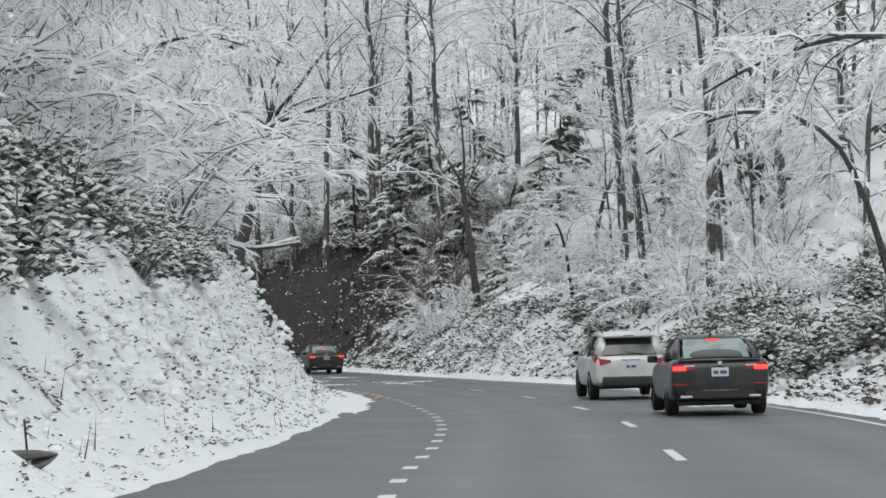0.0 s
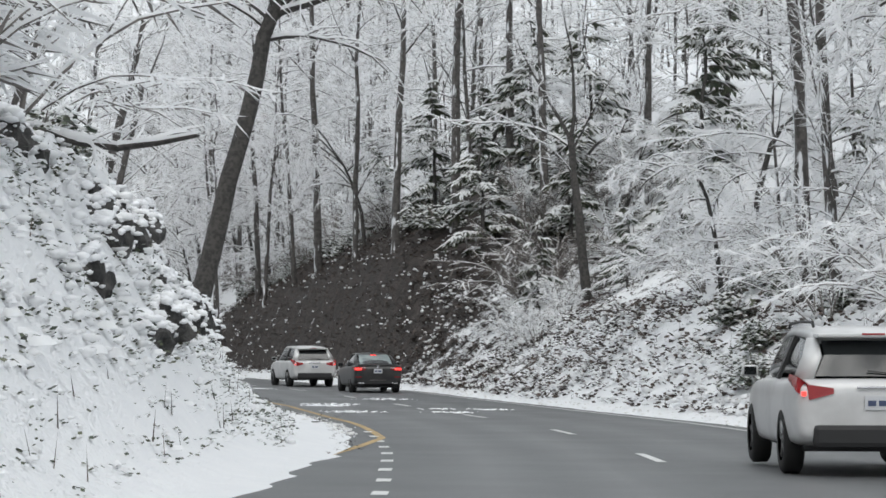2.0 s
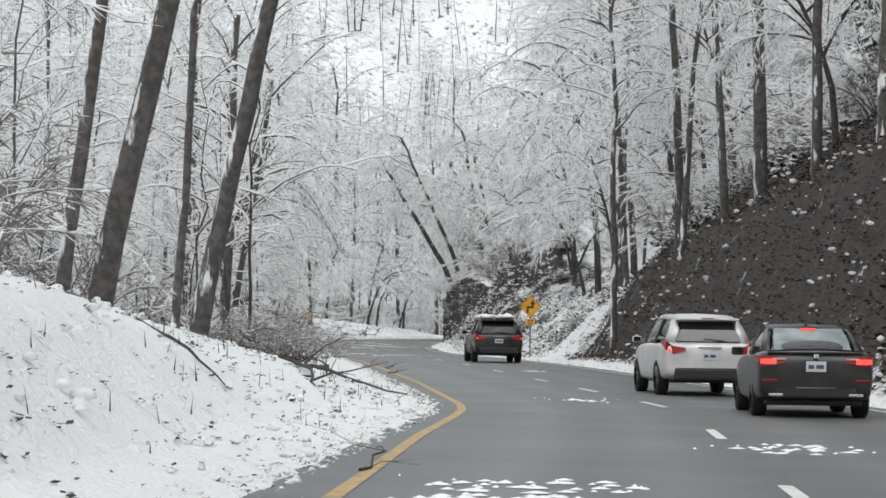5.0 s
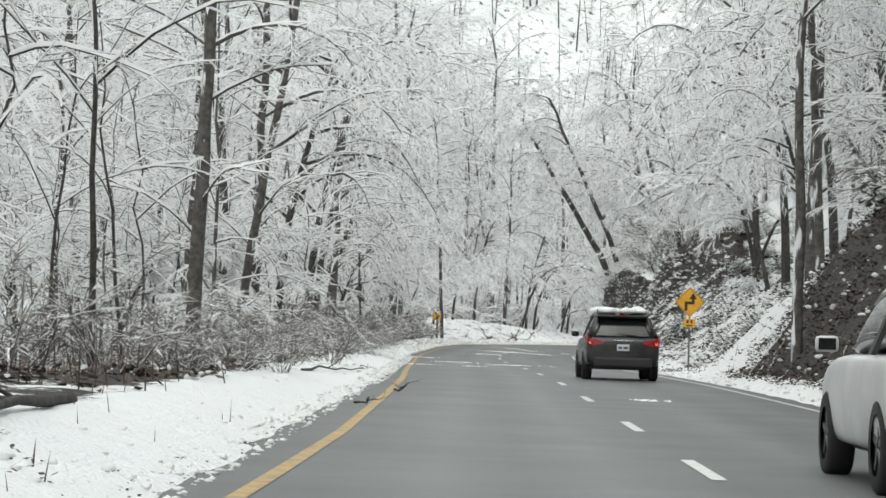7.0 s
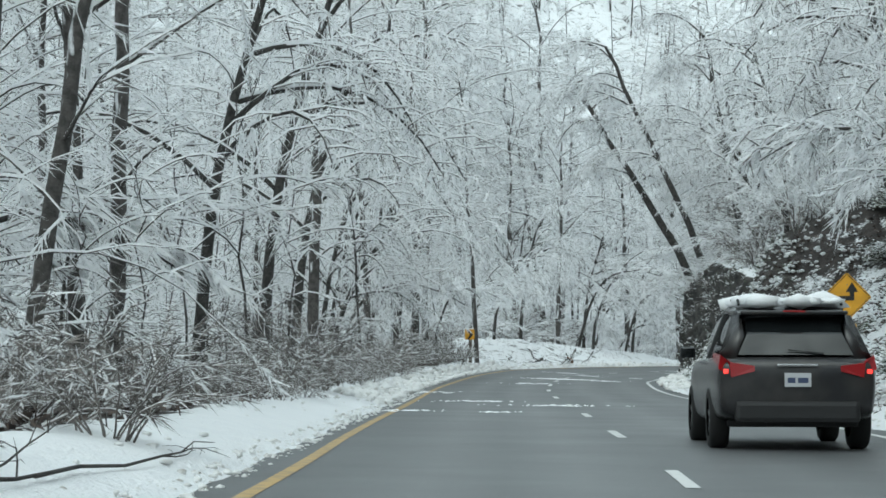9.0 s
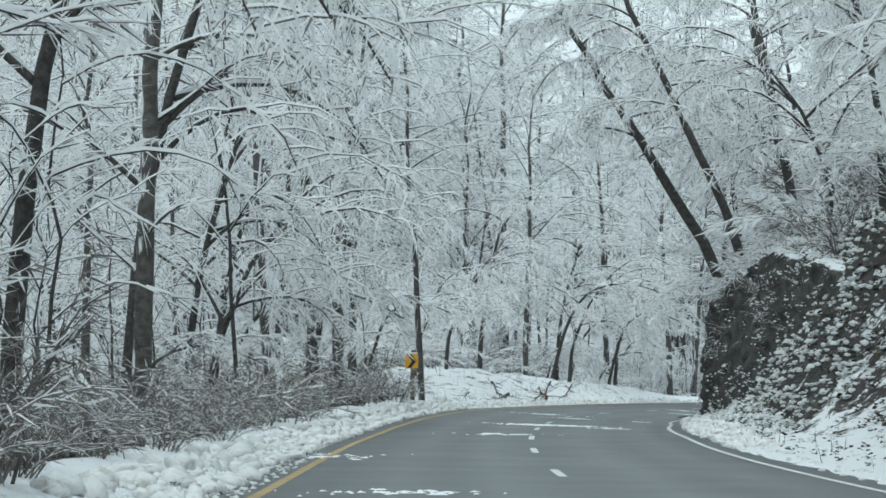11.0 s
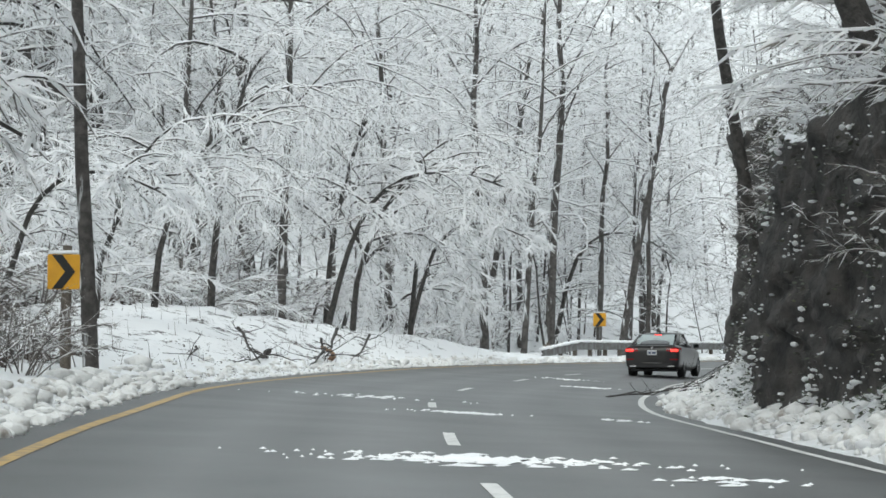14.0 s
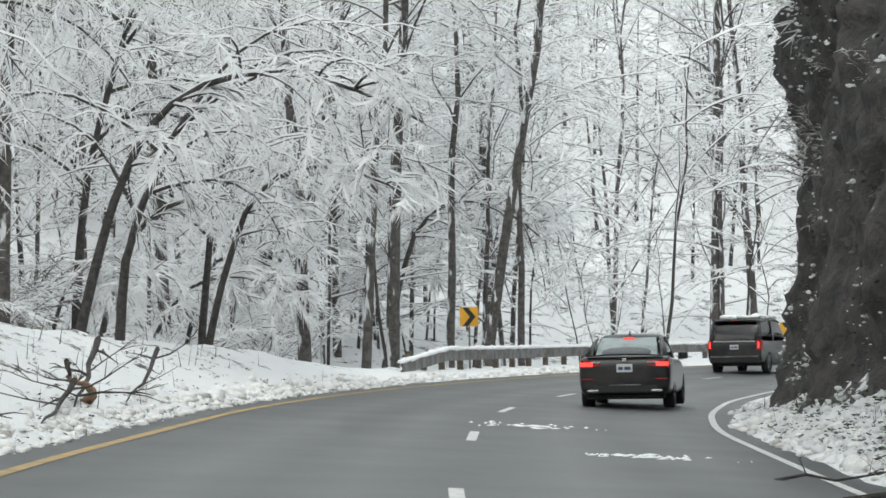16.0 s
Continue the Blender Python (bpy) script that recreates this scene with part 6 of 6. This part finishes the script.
def wheel(ob, x, y, r, side):
    """Tyre with a spoked rim; side is -1 or 1 for the outer face."""
    bm = bmesh.new()
    prof = [(.10, r * .62), (.115, r * .72), (.115, r * .90), (.085, r), (-.085, r), (-.115, r * .90), (-.115, r * .62)]
    seg = 28
    vs = [[bm.verts.new((px, math.cos(2 * math.pi * k / seg) * pr, math.sin(2 * math.pi * k / seg) * pr)) for px, pr in prof] for k in range(seg)]
    for k in range(seg):
        a, b2 = vs[k], vs[(k + 1) % seg]
        for j in range(len(prof) - 1):
            bm.faces.new((a[j], a[j + 1], b2[j + 1], b2[j]))
    bmesh.ops.recalc_face_normals(bm, faces=bm.faces)
    w = thing("wheel", "", "")
    for key in ("label", "category"):
        if key in w:
            del w[key]
    w.parent = ob
    w.matrix_basis = pose(x, y, r)
    solid("tyre", bm, TYRE, w, "", True)
    bm = bmesh.new()
    bmesh.ops.create_cone(bm, cap_ends=True, segments=28, radius1=r * .63, radius2=r * .60, depth=.10, matrix=Matrix.Translation((side * .03, 0, 0)) @ Matrix.Rotation(radians(90), 4, "Y"))
    solid("rim", bm, PLASTIC, w, "dark rim barrel")
    for k in range(5):
        bm = box(bmesh.new(), side * .088, 0, r * .34, .02, .06, r * .52, .008)
        sp = solid("spoke", bm, RIM, w)
        sp.matrix_basis = Matrix.Rotation(2 * math.pi * k / 5, 4, "X")


def plate_panel(ob, y, z, w=.31, h=.16):
    plate = solid("number_plate", box(bmesh.new(), 0, y, z, w, .012, h, .004), PLATE, ob, "white number plate")
    for dx, ww in ((-.075, .09), (.06, .12)):
        solid("plate_mark", box(bmesh.new(), dx, y - .008, z - .005, ww, .006, h * .38), PLATE_BAR, plate)


def mirrors(ob, w, y, z, mat):
    for sx in (-1, 1):
        bm = box(bmesh.new(), sx * (w + .10), y, z, .20, .11, .14, .04)
        mir = solid("door_mirror", bm, mat, ob, "", True)
        solid("mirror_glass", box(bmesh.new(), sx * (w + .105), y - .058, z, .15, .006, .10), GLASS_DARK, mir)


def base_car(name, label, hull, cabin, w, paint, glass, place, group="vehicles on the road"):
    x, y, turn = place
    s, o = find(x, y)
    ob = thing(name, label, "car", group, at=pose(x, y, on_road(s, o).z, 0, 0, turn))
    soft_solid("body", loft([hull_ring(*r) for r in hull]), paint, ob)
    soft_solid("cabin_glass", loft([cabin_ring(*r) for r in cabin]), GLASS_DARK, ob, "dark window glass")
    return ob


def sedan(place):
    W = .93
    hull = [(0.00, W * .86, .42, .86, .01), (.04, W * .93, .34, .93, .015), (.12, W * .975, .27, 1.03, .02), (.5, W, .24, 1.04, .03), (1.2, W, .22, .98, .02), (2.4, W, .22, .95, .02),
            (3.3, W, .22, .95, .03), (3.9, W * .98, .22, .90, .05), (4.5, W * .92, .24, .80, .05), (4.78, W * .80, .30, .68, .03), (4.85, W * .70, .36, .60, .02)]
    cabin = [(.42, .70, 1.00, .60, 1.06), (.75, .78, .98, .62, 1.20), (1.25, .82, .94, .62, 1.38), (1.7, .83, .92, .62, 1.44), (2.3, .84, .92, .63, 1.455), (2.8, .84, .92, .62, 1.40), (3.35, .80, .92, .66, 1.12), (3.62, .74, .92, .66, .97)]
    ob = base_car("sedan", "charcoal four-door sedan with lit red brake lamps", hull, cabin, W, CAR_DARK, GLASS_REAR, place)
    roof = [(y, -.60, z) for y, z in ((1.22, 1.385), (1.7, 1.45), (2.3, 1.465), (2.8, 1.41))]
    bm = loft([[(-.60, y, z - .05), (-.52, y, z - .005), (0, y, z + .012), (.52, y, z - .005), (.60, y, z - .05), (0, y, z - .04)] for y, _, z in roof])
    solid("roof", bm, CAR_DARK, ob, "", True)
    for sx in (-1, 1):
        a = [(sx * .66, .50, 1.03), (sx * .645, .80, 1.20), (sx * .62, 1.18, 1.355), (sx * .60, 1.30, 1.385)]
        b2 = [(sx * .80, .56, 1.01), (sx * .755, .92, 1.18), (sx * .68, 1.30, 1.34), (sx * .63, 1.42, 1.39)]
        solid("rear_pillar", strip(a, b2, (sx * .4, -.3, .85), .018), CAR_DARK, ob, "", True)
        a = [(sx * .79, 2.16, .97), (sx * .70, 2.20, 1.22), (sx * .62, 2.25, 1.40)]
        b2 = [(sx * .80, 2.26, .97), (sx * .71, 2.30, 1.22), (sx * .63, 2.35, 1.40)]
        solid("door_pillar", strip(a, b2, (sx, 0, .3), .03), PLASTIC, ob)
        # lamps: a long wedge from the flank to the boot lid
        lamp = loft([[(sx * .905, .30, .80), (sx * .92, .30, .96), (sx * .86, .05, .96), (sx * .85, .03, .80)],
                     [(sx * .80, -.012, .80), (sx * .80, .0, .955), (sx * .79, .05, .955), (sx * .79, .04, .80)],
                     [(sx * .46, -.012, .855), (sx * .46, -.0, .945), (sx * .46, .05, .945), (sx * .46, .05, .855)]])
        tl = solid("tail_lamp", lamp, LAMP_RED, ob, "long red tail lamp")
        solid("lit_bar", box(bmesh.new(), sx * .735, -.018, .875, .24, .012, .075, .004), LAMP_LIT, tl, "brightly lit brake bar")
        solid("clear_lens", box(bmesh.new(), sx * .56, -.016, .915, .20, .012, .032, .004), CHROME, tl, "pale clear lens")
        solid("bumper_reflector", box(bmesh.new(), sx * .72, -.006, .585, .24, .014, .030, .005), LAMP_RED, ob, "thin red reflector")
        solid("exhaust_trim", box(bmesh.new(), sx * .62, .015, .36, .22, .03, .045, .01), CHROME, ob, "chrome exhaust trim")
        for y in (.98, 3.80):
            wheel(ob, sx * .80, y, .335, sx)
    rw = strip([(-.60, .505, 1.045), (-.585, .82, 1.215), (-.54, 1.24, 1.385)], [(.60, .505, 1.045), (.585, .82, 1.215), (.54, 1.24, 1.385)], (0, -.45, .9), .012)
    solid("rear_window", rw, GLASS_REAR, ob, "rear window with the pale sky reflection put into its colour")
    solid("high_brake_lamp", box(bmesh.new(), 0, 1.17, 1.385, .22, .03, .022, .004), LAMP_LIT, ob, "lit high brake lamp")
    solid("boot_spoiler", strip([(-.74, .06, 1.035), (-.4, .02, 1.062), (0, .01, 1.072), (.4, .02, 1.062), (.74, .06, 1.035)], [(-.74, .16, 1.03), (-.4, .14, 1.05), (0, .13, 1.058), (.4, .14, 1.05), (.74, .16, 1.03)], (0, 0, 1), .010), PLASTIC, ob)
    solid("rear_bumper_insert", box(bmesh.new(), 0, .035, .40, 1.28, .05, .17, .03), PLASTIC, ob, "black lower bumper")
    solid("bumper_trim", box(bmesh.new(), 0, .004, .47, .62, .014, .022, .005), STEEL, ob)
    solid("maker_badge", box(bmesh.new(), 0, -.002, .955, .085, .014, .075, .012), CHROME, ob, "small chrome badge")
    plate_panel(ob, -.004, .80)
    mirrors(ob, .86, 3.05, 1.02, CAR_DARK)
    solid("roof_fin", loft([[(-.02, 1.42, 1.44), (.02, 1.42, 1.44), (.008, 1.44, 1.53), (-.008, 1.44, 1.53)], [(-.02, 1.62, 1.45), (.02, 1.62, 1.45), (.004, 1.56, 1.50), (-.004, 1.56, 1.50)]]), PLASTIC, ob)
    solid("underbody", box(bmesh.new(), 0, 2.3, .24, 1.5, 4.0, .10, .03), PLASTIC, ob)
    return ob


def suv(place, name, label, W, H, L, paint, boxy, lamps, snow_roof=False):
    """An estate-bodied car: rounded when boxy is 0, upright when it is 1."""
    tail = .04 + .02 * boxy
    belt = 1.10 + .07 * boxy
    hull = [(0.0, W * (.88 + .06 * boxy), .46, belt - .16, .0), (.05, W * (.94 + .03 * boxy), .40, belt - .04, .005), (.16, W * .985, .34, belt, .01), (.8, W, .30, belt, .0), (2.2, W, .28, belt - .02, .0), (L * .70, W, .28, belt - .02, .02),
            (L * .80, W * .98, .28, belt - .06, .06), (L * .93, W * .94, .32, belt - .16, .07), (L * .985, W * .84, .40, belt - .30, .03), (L, W * .74, .46, belt - .40, .02)]
    rear = .10 if boxy else .24
    wt = W * (.71 + .13 * boxy)
    cabin = [(rear, W * .86, belt - .06, wt * .9, belt + .14), (rear + .12 + .16 * (1 - boxy), W * .88, belt - .05, wt, H - .20 + .08 * boxy), (rear + .38 + .35 * (1 - boxy), W * .9, belt - .05, wt, H - .04), (L * .38, W * .91, belt - .05, wt, H), (L * .52, W * .91, belt - .05, wt, H - .02), (L * .60, W * .9, belt - .05, wt, H - .12), (L * .71, W * .86, belt - .05, wt * .97, belt + .16), (L * .75, W * .8, belt - .05, wt * .9, belt + .02)]
    ob = base_car(name, label, hull, cabin, W, paint, GLASS_DARK, place)
    ry = [(rear + .22 + .10 * (1 - boxy), H - .10 + .02 * boxy), (rear + .42 + .2 * (1 - boxy), H - .02), (L * .38, H + .02), (L * .52, H), (L * .59, H - .08)]
    bm = loft([[(-wt - .01, y, z - .10), (-wt * .9, y, z - .01), (0, y, z + .012), (wt * .9, y, z - .01), (wt + .01, y, z - .10), (0, y, z - .07)] for y, z in ry])
    solid("roof", bm, paint, ob, "", True)
    sp0 = rear + .03 + .05 * (1 - boxy)
    solid("roof_spoiler", box(bmesh.new(), 0, sp0 + .17, H - .10 + .015 * boxy, wt * 1.86, .36, .05, .02), paint, ob)
    for sx in (-1, 1):
        a = [(sx * W * .72, rear - .03, belt - .02), (sx * wt * .86, rear + .05, belt + .24), (sx * wt * .88, rear + .22 + .08 * (1 - boxy), H - .13)]
        b2 = [(sx * W * .94, rear + .10, belt - .03), (sx * (wt * .5 + W * .46), rear + .18, belt + .24), (sx * wt * 1.02, rear + .34 + .08 * (1 - boxy), H - .13)]
        solid("rear_pillar", strip(a, b2, (sx * .5, -.8, .2), .025), paint, ob, "", True)
        a = [(sx * W * .95, L * .30, belt - .02), (sx * wt * 1.03, L * .30, H - .10)]
        b2 = [(sx * W * .95, L * .33, belt - .02), (sx * wt * 1.03, L * .33, H - .10)]
        solid("door_pillar", strip(a, b2, (sx, 0, .2), .02), PLASTIC if not boxy else paint, ob)
        rail = Soup()
        tube(rail, [(sx * wt * .9, rear + .5, H + .0), (sx * wt * .9, rear + .55, H + .055), (sx * wt * .9, L * .36, H + .07), (sx * wt * .9, L * .53, H + .05), (sx * wt * .9, L * .55, H)], [.018] * 5, 6, True)
        part("roof_rail", rail.mesh("roof_rail", PLASTIC), ob)
        if lamps == "tall":
            lamp = loft([[(sx * W * .985, .16, belt - .36), (sx * W * .985, .16, belt + .0), (sx * W * .93, .03, belt), (sx * W * .93, .01, belt - .36)],
                         [(sx * W * .80, -.02, belt - .36), (sx * W * .80, -.01, belt), (sx * W * .80, .06, belt), (sx * W * .80, .06, belt - .36)]])
        else:
            lamp = loft([[(sx * W * .99, .42, belt - .02), (sx * W * .98, .42, belt + .05), (sx * W * .93, .05, belt + .02), (sx * W * .96, .03, belt - .14)],
                         [(sx * W * .80, .0, belt - .24), (sx * W * .82, .015, belt - .07), (sx * W * .80, .08, belt - .06), (sx * W * .80, .08, belt - .24)],
                         [(sx * W * .52, -.012, belt - .17), (sx * W * .52, -.0, belt - .11), (sx * W * .52, .06, belt - .10), (sx * W * .52, .06, belt - .17)]])
        tl = solid("tail_lamp", lamp, LAMP_RED, ob, "red tail lamp")
        solid("lit_bar", box(bmesh.new(), sx * W * .87, -.012, belt - .17, .055, .014, .22 if lamps == "tall" else .05, .004), LAMP_LIT, tl, "glowing red lamp")
        for y in (1.02, L - 1.05):
            wheel(ob, sx * (W - .12), y, .38 + .02 * boxy, sx)
    solid("rear_window", strip([(-W * .70, rear - .035, belt + .02), (-wt * .82, rear + .06, belt + .26), (-wt * .82, rear + .19 + .07 * (1 - boxy), H - .16)],
                               [(W * .70, rear - .035, belt + .02), (wt * .82, rear + .06, belt + .26), (wt * .82, rear + .19 + .07 * (1 - boxy), H - .16)], (0, -.95, .25), .012), GLASS_DARK, ob, "dark rear window")
    solid("lower_bumper", box(bmesh.new(), 0, .05, .50 - .04 * (1 - boxy), W * (1.78 - .26 * (1 - boxy)), .14, .26, .06), PLASTIC, ob, "black lower bumper")
    solid("tailgate_trim", box(bmesh.new(), 0, -.008, belt - .10 + .06 * boxy, W * (1.5 if boxy else .5), .02, .03 + .02 * boxy, .008), CHROME, ob, "bright tailgate strip")
    if boxy:
        solid("bumper_step", box(bmesh.new(), 0, -.03, .60, W * 1.7, .05, .05, .015), STEEL, ob)
    plate_panel(ob, -.008, belt - .24 if boxy else belt - .27)
    mirrors(ob, W * .97, L * .66, belt + .06, paint)
    solid("high_brake_lamp", box(bmesh.new(), 0, sp0 - .012, H - .085, .26, .014, .02, .004), LAMP_RED, ob)
    solid("wiper", box(bmesh.new(), .12, rear - .06, belt + .06, .42, .012, .014, .003, Matrix.Rotation(radians(6), 4, "Y")), PLASTIC, ob)
    solid("underbody", box(bmesh.new(), 0, L * .5, .33, W * 1.6, L * .8, .12, .03), PLASTIC, ob)
    if snow_roof:
        so, rng = Soup(), random.Random(3)
        for _ in range(70):
            lump(so, Vector((rng.uniform(-wt * .8, wt * .8), rng.uniform(.6, L * .55), H + .04)), rng.uniform(.12, .24), rng, .4)
        tagged(part("roof_snow", so.mesh("roof_snow", SNOW, True), ob, "thick snow left on the roof"), kind="stuff")
    return ob


def lane_place(y, off):
    p = on_road(A(y), off)
    return p.x, p.y, heading(A(y))


# one sedan and one white suv, each with added copies in the outer lane
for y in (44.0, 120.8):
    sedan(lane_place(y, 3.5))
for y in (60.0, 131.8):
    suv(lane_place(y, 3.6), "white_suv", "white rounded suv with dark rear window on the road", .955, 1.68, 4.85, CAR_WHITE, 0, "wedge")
suv(lane_place(172.5, 3.4), "snow_topped_suv", "dark suv carrying thick snow on its roof", .96, 1.72, 4.7, CAR_BLACK, 0, "wedge", True)
suv((-57.3, 338.6, -14), "black_suv", "large boxy black suv with bright tailgate strip", 1.0, 1.94, 5.35, CAR_BLACK, 1, "tall", True)
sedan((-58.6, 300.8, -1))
